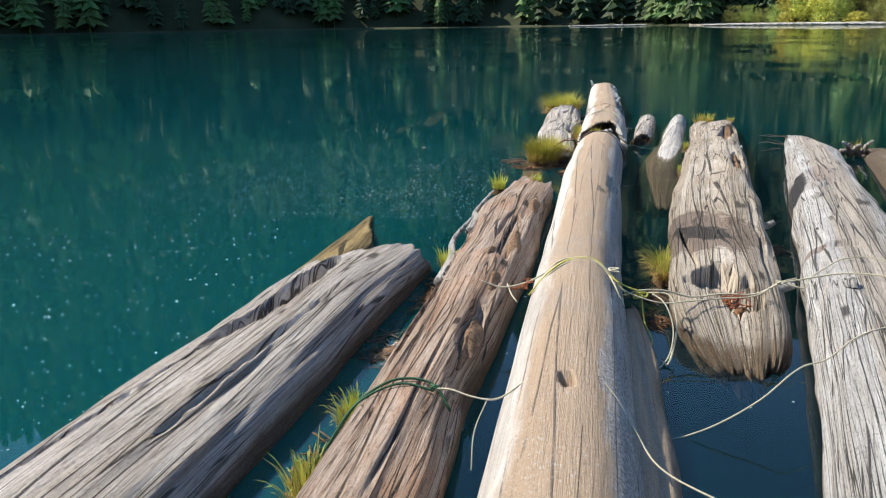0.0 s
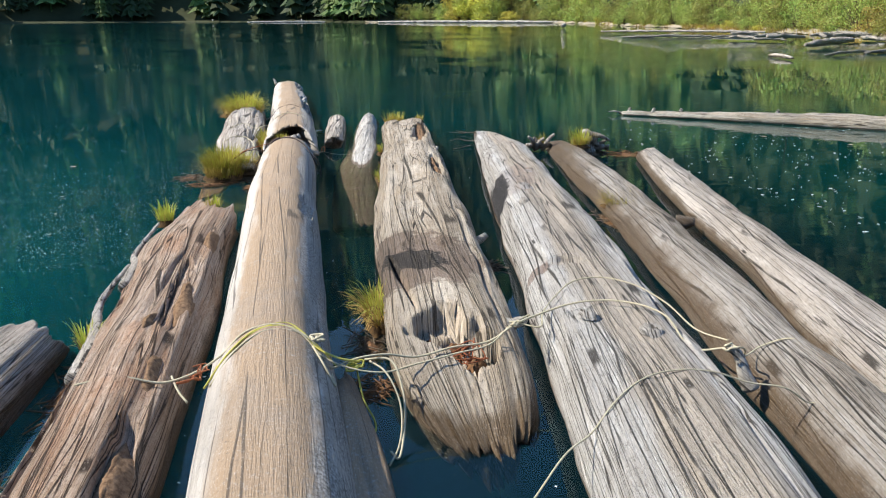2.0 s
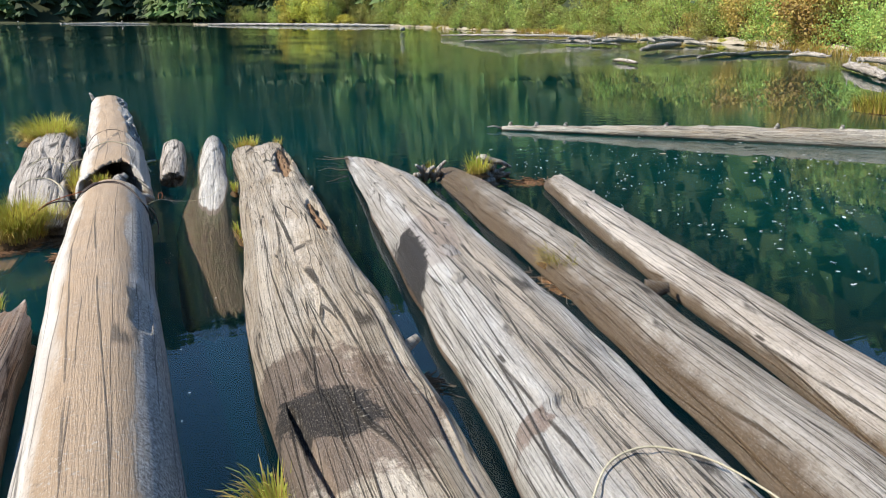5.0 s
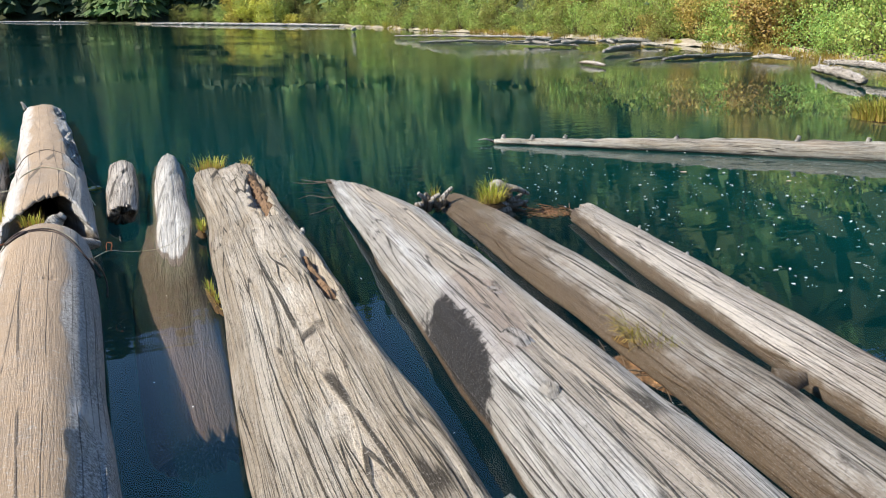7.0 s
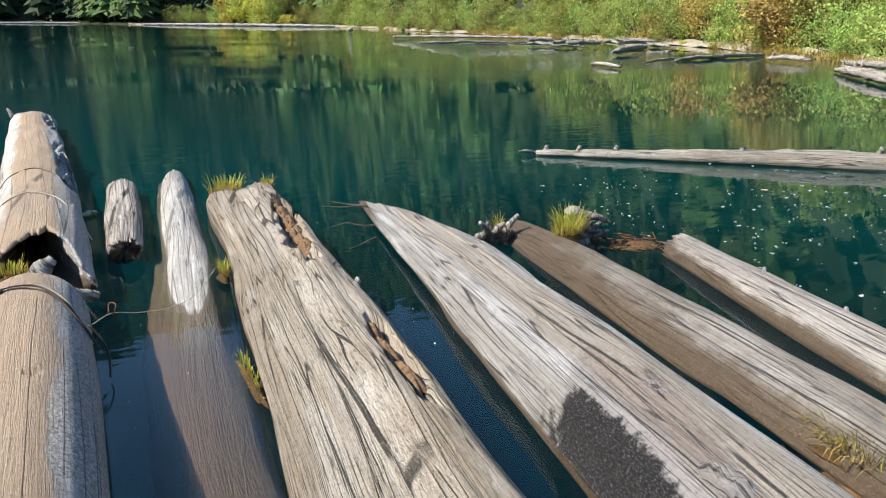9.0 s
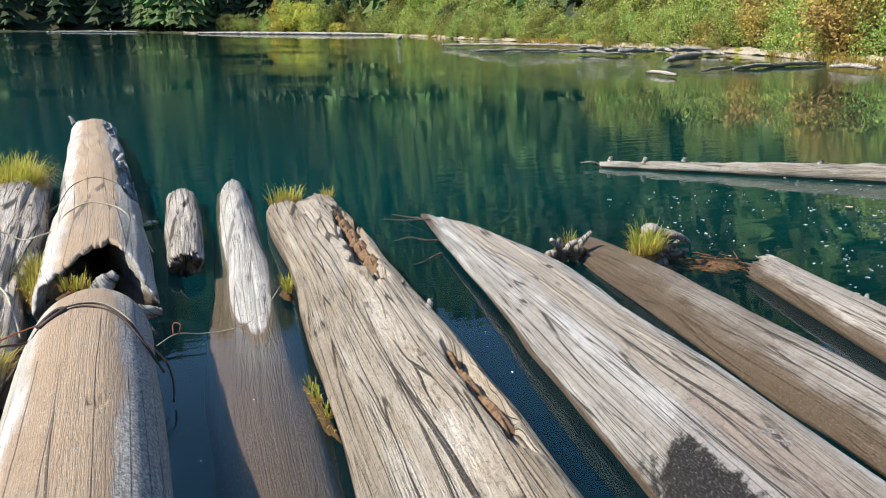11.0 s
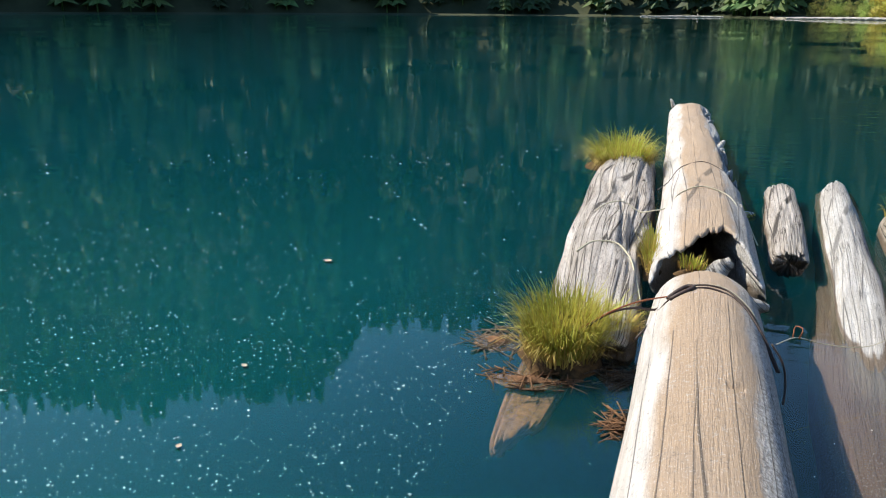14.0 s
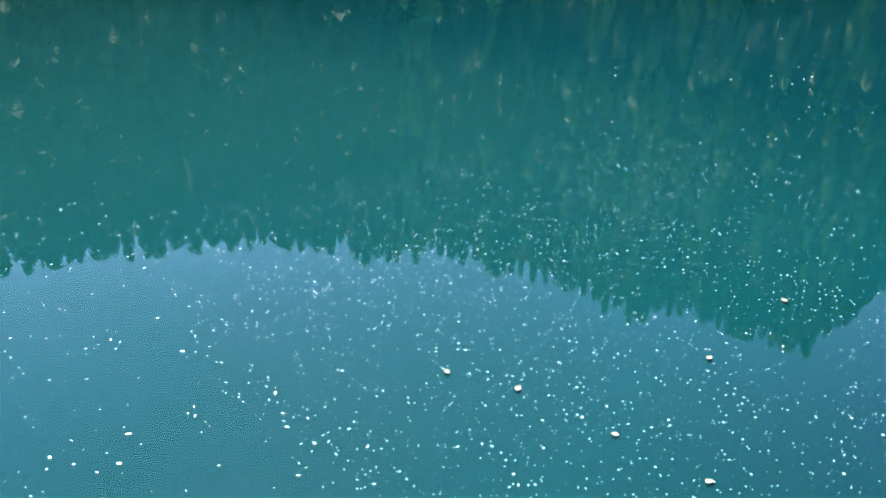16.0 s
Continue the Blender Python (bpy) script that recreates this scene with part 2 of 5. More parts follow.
def water_material():
    m, nt, b = mat("lake_water")
    geo = nt.nodes.new("ShaderNodeNewGeometry")
    pos = geo.outputs["Position"]
    b.inputs["Base Color"].default_value = (0.86, 0.96, 0.95, 1)
    b.inputs["Roughness"].default_value = 0.0
    b.inputs["IOR"].default_value = 1.333
    b.inputs["Specular IOR Level"].default_value = 0.5
    b.inputs["Specular Tint"].default_value = (0.75, 0.95, 1.0, 1)
    b.inputs["Transmission Weight"].default_value = 1.0
    small = noise_tex(nt, mapped(nt, pos, (0.7, 2.8, 1)), 2.2, 3, 0.5, 0.4)
    large = noise_tex(nt, mapped(nt, pos, (1.0, 1.6, 1)), 0.35, 2, 0.5)
    patch = band(nt, noise_tex(nt, pos, 0.07, 2), 0.4, 0.62)
    # calm round the raft, a light breeze farther out
    sx = nt.nodes.new("ShaderNodeSeparateXYZ")
    nt.links.new(pos, sx.inputs[0])
    open_water = band(nt, sx.outputs[1], 11.0, 32.0)
    breeze = math_n(nt, "MULTIPLY", band(nt, sx.outputs[1], 120.0, 160.0), 0.8)
    amp = math_n(nt, "ADD", math_n(nt, "MULTIPLY", patch, math_n(nt, "ADD", math_n(nt, "MULTIPLY", open_water, 2.0), 0.30)), math_n(nt, "ADD", breeze, 0.03))
    h = math_n(nt, "ADD", math_n(nt, "MULTIPLY", small, amp), math_n(nt, "MULTIPLY", large, math_n(nt, "ADD", math_n(nt, "MULTIPLY", open_water, 0.5), 0.2)))
    bp = nd(nt, "ShaderNodeBump", Strength=1.0, Distance=0.006)
    nt.links.new(h, bp.inputs["Height"])
    nt.links.new(bp.outputs[0], b.inputs["Normal"])
    # light scattered back by fine silt just under the surface
    d = nt.nodes.new("ShaderNodeBsdfPrincipled")
    # colour painted darker for the raft's shade, brighter to the left for glare
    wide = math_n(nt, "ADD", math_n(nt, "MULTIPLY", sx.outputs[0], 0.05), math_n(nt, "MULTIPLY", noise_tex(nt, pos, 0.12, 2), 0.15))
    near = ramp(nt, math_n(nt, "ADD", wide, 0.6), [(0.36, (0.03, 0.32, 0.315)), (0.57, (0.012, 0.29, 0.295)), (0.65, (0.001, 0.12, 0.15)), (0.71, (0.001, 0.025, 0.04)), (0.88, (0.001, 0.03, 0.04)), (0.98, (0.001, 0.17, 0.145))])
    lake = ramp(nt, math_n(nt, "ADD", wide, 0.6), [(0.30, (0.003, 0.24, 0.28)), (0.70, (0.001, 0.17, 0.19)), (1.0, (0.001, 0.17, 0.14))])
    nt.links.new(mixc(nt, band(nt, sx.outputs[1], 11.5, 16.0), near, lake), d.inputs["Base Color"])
    d.inputs["Roughness"].default_value = 0.0
    d.inputs["IOR"].default_value = 1.333
    d.inputs["Specular Tint"].default_value = (0.75, 0.95, 1.0, 1)
    nt.links.new(bp.outputs[0], d.inputs["Normal"])
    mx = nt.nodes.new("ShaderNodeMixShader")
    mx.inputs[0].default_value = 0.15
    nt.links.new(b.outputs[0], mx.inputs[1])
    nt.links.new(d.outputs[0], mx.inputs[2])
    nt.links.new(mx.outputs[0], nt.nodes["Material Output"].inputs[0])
    return m


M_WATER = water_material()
# bed colour near black, standing in for the unlit depth of the water
M_BED = plain("dark_depth_bed", (0.0005, 0.004, 0.006), (0.001, 0.006, 0.008), 0.25, 1.0, 0)
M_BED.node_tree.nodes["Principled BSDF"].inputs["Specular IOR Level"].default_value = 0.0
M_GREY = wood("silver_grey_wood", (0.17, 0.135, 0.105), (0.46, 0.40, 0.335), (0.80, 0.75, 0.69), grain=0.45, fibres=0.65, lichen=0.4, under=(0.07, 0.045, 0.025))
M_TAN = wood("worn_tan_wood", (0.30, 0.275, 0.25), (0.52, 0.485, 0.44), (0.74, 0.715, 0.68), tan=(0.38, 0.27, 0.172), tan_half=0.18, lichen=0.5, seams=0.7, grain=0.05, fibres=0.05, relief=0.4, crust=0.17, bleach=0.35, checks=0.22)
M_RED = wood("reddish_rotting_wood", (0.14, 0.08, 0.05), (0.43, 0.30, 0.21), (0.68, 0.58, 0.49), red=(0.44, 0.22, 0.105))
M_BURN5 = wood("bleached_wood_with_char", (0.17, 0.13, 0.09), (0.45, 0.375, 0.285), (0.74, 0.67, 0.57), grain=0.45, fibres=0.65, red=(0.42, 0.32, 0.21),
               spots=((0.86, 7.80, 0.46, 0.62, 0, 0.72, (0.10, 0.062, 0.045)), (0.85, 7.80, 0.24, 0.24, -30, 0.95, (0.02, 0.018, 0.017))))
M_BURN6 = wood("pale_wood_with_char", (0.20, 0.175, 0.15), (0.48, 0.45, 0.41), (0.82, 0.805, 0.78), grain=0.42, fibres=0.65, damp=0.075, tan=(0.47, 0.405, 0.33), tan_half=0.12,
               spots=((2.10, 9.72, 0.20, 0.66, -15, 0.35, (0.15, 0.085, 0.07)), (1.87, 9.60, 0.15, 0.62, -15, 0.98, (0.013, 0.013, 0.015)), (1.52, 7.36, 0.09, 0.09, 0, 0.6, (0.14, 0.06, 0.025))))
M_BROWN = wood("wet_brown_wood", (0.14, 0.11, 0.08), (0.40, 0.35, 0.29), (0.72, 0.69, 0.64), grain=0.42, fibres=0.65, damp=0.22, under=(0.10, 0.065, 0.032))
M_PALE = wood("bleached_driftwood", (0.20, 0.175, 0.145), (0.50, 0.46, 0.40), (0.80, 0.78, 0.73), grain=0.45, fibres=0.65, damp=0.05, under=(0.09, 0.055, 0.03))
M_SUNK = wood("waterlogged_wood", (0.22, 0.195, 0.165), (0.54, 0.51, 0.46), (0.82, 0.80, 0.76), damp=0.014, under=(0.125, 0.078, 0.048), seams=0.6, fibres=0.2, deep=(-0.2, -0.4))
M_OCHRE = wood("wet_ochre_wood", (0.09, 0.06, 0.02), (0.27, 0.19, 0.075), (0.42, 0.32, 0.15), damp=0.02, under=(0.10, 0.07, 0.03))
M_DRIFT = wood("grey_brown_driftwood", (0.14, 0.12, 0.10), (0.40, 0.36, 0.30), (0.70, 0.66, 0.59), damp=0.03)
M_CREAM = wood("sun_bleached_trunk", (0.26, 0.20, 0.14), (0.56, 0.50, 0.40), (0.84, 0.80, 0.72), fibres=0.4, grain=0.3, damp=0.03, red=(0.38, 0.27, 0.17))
M_ROT = plain("crumbly_brown_rot", (0.05, 0.028, 0.015), (0.24, 0.125, 0.06), 38, 0.95, 1.0)
M_RUST = plain("rust_brown_rot", (0.08, 0.045, 0.025), (0.30, 0.19, 0.11), 45, 0.95, 1.0)
M_GRASS = plain("green_sedge", (0.30, 0.34, 0.04), (0.62, 0.58, 0.12), 6, 0.6, 0, rand=0.7, trans=0.35)
M_STRAW = plain("straw_sedge", (0.38, 0.26, 0.06), (0.60, 0.45, 0.14), 6, 0.7, 0, rand=0.5, trans=0.3)
M_MOSS = plain("brown_peat", (0.03, 0.02, 0.01), (0.13, 0.075, 0.03), 40, 1.0, 1.0)
M_ROPE = plain("pale_cord", (0.40, 0.36, 0.24), (0.62, 0.57, 0.42), 90, 0.8, 0.5)
M_ROPE_Y = plain("yellow_cord", (0.42, 0.38, 0.06), (0.62, 0.58, 0.16), 90, 0.7, 0.5)
M_ROPE_G = plain("green_cord", (0.02, 0.07, 0.035), (0.06, 0.15, 0.07), 90, 0.7, 0.5)
M_ROPE_R = plain("red_cord", (0.22, 0.06, 0.03), (0.42, 0.15, 0.06), 90, 0.7, 0.5)
M_WIRE = plain("dark_wire", (0.02, 0.016, 0.014), (0.08, 0.05, 0.04), 60, 0.5, 0.3)
M_SPECK = plain("floating_fluff", (0.55, 0.56, 0.53), (0.85, 0.85, 0.82), 50, 0.9, 0)
M_LEAF = plain("fallen_leaf", (0.42, 0.30, 0.20), (0.65, 0.52, 0.40), 30, 0.7, 0.2)
M_BUSH = plain("bush_leaves", (0.11, 0.18, 0.03), (0.66, 0.70, 0.20), 1.3, 0.55, 0, rand=1.15, trans=0.35)
M_BUSH_Y = plain("yellow_bush_leaves", (0.44, 0.43, 0.06), (0.70, 0.64, 0.14), 3, 0.55, 0, rand=0.5, trans=0.35)
M_BUSH_O = plain("rusty_bush_leaves", (0.34, 0.23, 0.05), (0.60, 0.46, 0.16), 3, 0.6, 0, rand=0.6, trans=0.3)
M_FIR = plain("fir_needles", (0.025, 0.05, 0.024), (0.09, 0.13, 0.055), 0.6, 0.7, 0, rand=0.8, trans=0.25)
M_LIT_WOODS = plain("mixed_forest_sunlit_tone", (0.06, 0.10, 0.03), (0.20, 0.26, 0.085), 0.6, 0.7, 0, rand=0.9, trans=0.3)
M_BARK = plain("bark", (0.05, 0.035, 0.025), (0.16, 0.12, 0.09), 8, 0.95, 0.8, (1, 1, 0.2))
M_HILL = plain("forest_floor", (0.02, 0.03, 0.012), (0.06, 0.065, 0.03), 0.08, 1.0, 0.5)
M_BANK = plain("shore_gravel", (0.24, 0.20, 0.14), (0.55, 0.49, 0.39), 2.5, 1.0, 0.8)


# ---- helpers for shapes ----
def vnoise(x, y, seed=0):
    """Smooth value noise on arrays, 0 to 1."""
    x, y = np.asarray(x, float), np.asarray(y, float)
    xi, yi = np.floor(x).astype(np.int64), np.floor(y).astype(np.int64)
    xf, yf = x - xi, y - yi
    xf, yf = xf * xf * (3 - 2 * xf), yf * yf * (3 - 2 * yf)

    def hsh(a, b):
        h = (a * 374761393 + b * 668265263 + seed * 974711) & 0xFFFFFFFF
        h = ((h ^ (h >> 13)) * 1274126177) & 0xFFFFFFFF
        return ((h ^ (h >> 16)) & 0xFFFF) / 65535.0

    a, b = hsh(xi, yi), hsh(xi + 1, yi)
    c, d = hsh(xi, yi + 1), hsh(xi + 1, yi + 1)
    return (a * (1 - xf) + b * xf) * (1 - yf) + (c * (1 - xf) + d * xf) * yf


def mesh_ob(name, verts, faces, material, parent=None, label="", uvs=None, smooth=True, at=None):
    """Links vertices and faces as one mesh object; at: where its origin lies (the vertices are given in the world)."""
    verts = np.asarray(verts, float)
    o = np.array(at if at is not None else (0, 0, 0), float)
    me = bpy.data.meshes.new(name)
    me.from_pydata((verts - o).tolist(), [], faces)
    if uvs is not None:
        lay = me.uv_layers.new(name="grain")
        idx = np.empty(len(me.loops), np.int32)
        me.loops.foreach_get("vertex_index", idx)
        lay.data.foreach_set("uv", np.asarray(uvs, np.float32)[idx].ravel())
    if smooth:
        me.polygons.foreach_set("use_smooth", np.ones(len(me.polygons), bool))
    me.materials.append(material)
    ob = new(name, me)
    if parent is not None:
        ob.parent = parent
        ob.location = Vector(o) - parent.matrix_world.translation if at is not None else -parent.location
    else:
        ob.location = o
    if label:
        tagged(ob, label)
    return ob


def empty(name, at, label, category, group="", kind=""):
    e = new(name)
    e.location = at
    e.matrix_world = Matrix.Translation(at)
    return tagged(e, label, category, group, kind)


def sm(xs, ys, q):
    """Smooth monotone-ish interpolation of a table."""
    xs, ys = np.asarray(xs, float), np.asarray(ys, float)
    g = np.linspace(xs[0], xs[-1], 400)
    v = np.interp(g, xs, ys)
    k = np.hanning(41)
    pad = np.concatenate([2 * v[0] - v[20:0:-1], v, 2 * v[-1] - v[-2:-22:-1]])
    v = np.convolve(pad, k / k.sum(), "valid")
    return np.interp(q, g, v)


def log_shape(st, p=2.2, seed=1, near=None, far=None, jag=0.05, crack=0.02, cracks=1.0, lump=0.02, nu=150, dv=0.027, extra=None, tuck=0.5, deep=0.0):
    """A log along y. st: rows of (y, left x, right x, crown z, z of the widest level). near, far: functions of the sideways
    fraction (-1 left to 1 right) that shift the ends along y. extra: function(x, y, top) that lowers or raises the surface."""
    st = np.asarray(st, float)
    y0, y1 = st[0, 0], st[-1, 0]
    nv = int((y1 - y0) / dv) + 2
    th = np.linspace(0, 2 * np.pi, nu, endpoint=False)
    th = th - 0.5 * np.sin(th)  # finer towards the crown
    c, s = np.sin(th), np.cos(th)
    lat = np.sign(c) * np.abs(c) ** (2 / p)
    up = np.sign(s) * np.abs(s) ** (2 / p)
    T, S = np.meshgrid(np.arange(nu), np.linspace(0, 1, nv))
    L, U = lat[T], up[T]
    e0 = y0 + (near(L) if near else 0) + jag * ((0.6 * vnoise(L * 7 + 5, U * 4 + 9, seed) + 0.4 * vnoise(L * 26 + 5, U * 9, seed + 1)) - 0.5) * 2 * np.ones_like(S)
    e1 = y1 + (far(L) if far else 0) + jag * ((0.6 * vnoise(L * 7 + 50, U * 4 + 90, seed + 3) + 0.4 * vnoise(L * 26 + 5, U * 9, seed + 4)) - 0.5) * 2
    Y = e0 + (e1 - e0) * S
    xl, xr, zt, zc = (sm(st[:, 0], st[:, k], np.clip(Y, y0, y1)) for k in (1, 2, 3, 4))
    half = (xr - xl) / 2
    around = np.where(np.arange(nu) > nu // 2, th - 2 * np.pi, th)[T] * np.mean(half)
    d = lump * 2 * (vnoise(around * 3 + 7, Y * 0.9, seed + 11) - 0.5) + lump * (vnoise(around * 9, Y * 2.2, seed + 12) - 0.5)
    # long drying cracks and ridged grain
    warp = 0.35 * vnoise(around * 2, Y * 0.7, seed + 5)
    n1 = np.abs(vnoise(around * 8 * cracks + warp * 1.0, Y * 0.24, seed + 21) * 0.85 + 0.15 * vnoise(around * 20, Y * 2.5, seed + 25) - 0.5)
    gate = np.clip((vnoise(around * 4 + 3, Y * 0.8 + 2, seed + 22) - 0.35) * 4, 0, 1)
    d -= 0.4 * crack * np.clip(1.5 - n1 / 0.07, 0, 1) ** 2 * gate
    n2 = vnoise(around * 22, Y * 0.5 + warp, seed + 23)
    n3 = vnoise(around * 40, Y * 0.9, seed + 24)
    d += crack * 0.38 * (n2 - 0.5) + crack * 0.16 * (n3 - 0.5)
    fade = np.clip(np.minimum(Y - e0, e1 - Y) / 0.07, 0, 1)
    d -= (1 - fade) ** 2 * (0.005 + 0.03 * vnoise(around * 12, Y * 3, seed + 30))
    X = (xl + xr) / 2 + (half + d) * L * np.where(U < 0, 1 + tuck * U, 1)
    Z = zc + (zt - zc + d) * U
    if extra:
        X, Y, Z = extra(X, Y, Z, L, U)
    V = np.stack([X, Y, Z], -1).reshape(-1, 3)
    uv = np.stack([around, Y], -1).reshape(-1, 2)
    F = []
    for r in range(nv - 1):
        b0, b1 = r * nu, (r + 1) * nu
        F += [(b0 + k, b0 + (k + 1) % nu, b1 + (k + 1) % nu, b1 + k) for k in range(nu)]
    # rough end grain, ring by ring
    Vs, UV = [V], [uv]
    n = len(V)
    for end, sgn in ((0, 1), (nv - 1, -1)):
        ring = np.arange(nu) + end * nu
        cen = V[ring].mean(0)
        prev = ring
        for q, f in enumerate((0.8, 0.55, 0.3, 0.08)):
            nr = cen + (V[ring] - cen) * f
            nr[:, 1] += sgn * (deep * (q + 1) / 4 * (sgn > 0) + 0.02 + 0.05 * (vnoise(nr[:, 0] * 14, nr[:, 2] * 14, seed + q) - 0.3))
            Vs.append(nr)
            UV.append(np.stack([nr[:, 0], nr[:, 2]], -1))
            cur = np.arange(nu) + n
            n += nu
            for k in range(nu):
                a, b2 = prev[k], prev[(k + 1) % nu]
                e, f2 = cur[k], cur[(k + 1) % nu]
                F.append((a, e, f2, b2) if sgn > 0 else (a, b2, f2, e))
            prev = cur
        F.append(tuple(int(v) for v in (prev[::-1] if sgn < 0 else prev)))
    F = [tuple(int(i) for i in reversed(f)) for f in F]
    return np.concatenate(Vs), F, np.concatenate(UV)


def tube_shape(pts, r, sides=6, seed=0, step=0.03):
    """A cord through the points, smoothly."""
    P = np.asarray(pts, float)
    t = np.concatenate([[0], np.cumsum(np.linalg.norm(np.diff(P, axis=0), axis=1))])
    q = np.linspace(0, t[-1], max(4, int(t[-1] / step)))
    if len(P) > 2:
        m = np.gradient(P, t, axis=0)
        k = np.clip(np.searchsorted(t, q) - 1, 0, len(t) - 2)
        h = (t[k + 1] - t[k])[:, None]
        s = ((q - t[k]) / h[:, 0])[:, None]
        C = (2 * s**3 - 3 * s**2 + 1) * P[k] + (s**3 - 2 * s**2 + s) * h * m[k] + (3 * s**2 - 2 * s**3) * P[k + 1] + (s**3 - s**2) * h * m[k + 1]
    else:
        C = P[0] + (P[1] - P[0]) * (q / t[-1])[:, None]
    T = np.gradient(C, axis=0)
    T /= np.linalg.norm(T, axis=1)[:, None] + 1e-9
    A = np.cross(T, (0.13, 0.21, 0.97))
    A /= np.linalg.norm(A, axis=1)[:, None] + 1e-9
    B = np.cross(T, A)
    rr = np.broadcast_to(np.asarray(r, float), (len(C),)) if np.ndim(r) == 0 else np.interp(q / t[-1], np.linspace(0, 1, len(r)), r)
    V = np.concatenate([C + rr[:, None] * (np.cos(a) * A + np.sin(a) * B) for a in np.linspace(0, 2 * np.pi, sides, endpoint=False)])
    n = len(C)
    F = [(k * n + i, k * n + i + 1, ((k + 1) % sides) * n + i + 1, ((k + 1) % sides) * n + i) for k in range(sides) for i in range(n - 1)]
    F += [tuple(k * n for k in range(sides)), tuple(k * n + n - 1 for k in reversed(range(sides)))]
    return V, F


def joined(shapes):
    V, F, n = [], [], 0
    for v, f in shapes:
        V.append(v)
        F += [tuple(i + n for i in q) for q in f]
        n += len(v)
    return np.concatenate(V), F


# ---- lake, bed and land ----
def shore_radius(az):
    """Distance of the waterline from (0, 10), by azimuth in degrees from +y, clockwise."""
    return np.interp(az, [-180, -120, -80, -50, -20, 0, 7, 10, 13, 22, 27, 37, 47, 55, 62, 70, 90, 120, 150, 180],
                     [60, 120, 210, 250, 270, 250, 205, 208, 205, 168, 118, 79, 60, 44, 34, 29, 24, 24, 40, 60])


def land_height(az, r):
    """Height of the land r metres beyond the waterline."""
    el = np.interp(az, [-180, -100, -80, -76, -66, -61, -56, -50, -44, -39.6, -38, -32, -26.5, -25.2, -23, -18, -13.5, 0, 12, 40, 70, 110, 180],
                   [20, 20, 21.8, 21.6, 22.8, 24.4, 23.7, 25.7, 26.8, 28.3, 27.0, 28.2, 28.9, 26.6, 24.1, 23.7, 23.9, 23, 22, 20, 18, 16, 20]) - 1.1
    flat = np.interp(az, [-180, -20, 0, 12, 60, 120, 180], [8, 6, 8, 35, 26, 20, 8])
    R = shore_radius(az)
    crest = (R + flat + 250) * np.tan(np.radians(el))
    k = np.clip((r - flat) / 250, 0, 1)
    base = np.clip(r / 3.0, -1, 1) * 0.35 + np.clip(r - 3, 0, 40) * 0.03
    return base + np.maximum(crest - 2, 0) * k ** 0.92 + 3 * (vnoise(az * 0.2, r * 0.05, 5) - 0.5) * k


def build_lake():
    s = 1400
    for name, z, m, lab in (("water", 0.0, M_WATER, "clear teal lake water with fine ripples"), ("lake_bed", -9.0, M_BED, "near-black lake bed standing for the dark deep water")):
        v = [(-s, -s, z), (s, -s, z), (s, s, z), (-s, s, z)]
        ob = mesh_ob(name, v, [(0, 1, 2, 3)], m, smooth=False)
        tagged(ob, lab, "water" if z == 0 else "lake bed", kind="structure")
        if z == 0:
            ob.visible_shadow = False


def build_land():
    az = np.linspace(-180, 180, 481)
    rs = np.array([-6, -3, -1, 0, 0.7, 1.5, 3, 6, 10, 16, 24, 34, 46, 60, 76, 94, 112, 130, 148, 165, 185, 205, 230, 255, 275, 300, 400, 800])
    A, Rr = np.meshgrid(az, rs)
    wob = 2.0 * (vnoise(A * 0.35, A * 0 + 2, 3) - 0.5)
    D = shore_radius(A) + Rr + wob
    Z = land_height(A, Rr)
    Z[Rr < 0] = Rr[Rr < 0] * 0.5
    X, Y = D * np.sin(np.radians(A)), 10 + D * np.cos(np.radians(A))
    V = np.stack([X, Y, Z], -1).reshape(-1, 3)
    n = len(az)
    F = [(i * n + j, i * n + j + 1, (i + 1) * n + j + 1, (i + 1) * n + j) for i in range(len(rs) - 1) for j in range(n - 1)]
    F = [f[::-1] for f in F]
    ob = mesh_ob("ground", V, F, M_HILL)
    tagged(ob, "steep forested lake shore rising to a ridge", "ground", kind="structure")
    # pale strip of stones along the waterline
    sel = np.linspace(6.6, 100, 260)
    r2 = np.array([-0.5, 0.1, 0.8, 1.6, 2.4])
    A, Rr = np.meshgrid(sel, r2)
    w = 1 + 0.6 * (vnoise(A * 1.3, Rr * 0, 8) - 0.3)
    D = shore_radius(A) + Rr * w + 2.0 * (vnoise(A * 0.35, A * 0 + 2, 3) - 0.5)
    Z = 0.02 + land_height(A, Rr * w) + 0.06 + 0.08 * vnoise(A * 9, Rr * 2, 4)
    V = np.stack([D * np.sin(np.radians(A)), 10 + D * np.cos(np.radians(A)), Z], -1).reshape(-1, 3)
    n = len(sel)
    F = [(i * n + j, (i + 1) * n + j, (i + 1) * n + j + 1, i * n + j + 1) for i in range(len(r2) - 1) for j in range(n - 1)]
    tagged(mesh_ob("shore_strip", V, F, M_BANK), "narrow strip of pale gravel along the waterline", "shore", kind="structure")


build_lake()
build_land()


def at_shore(az, r):
    d = shore_radius(az) + r
    return np.array([d * math.sin(radians(az)), 10 + d * math.cos(radians(az)), float(land_height(az, r))])


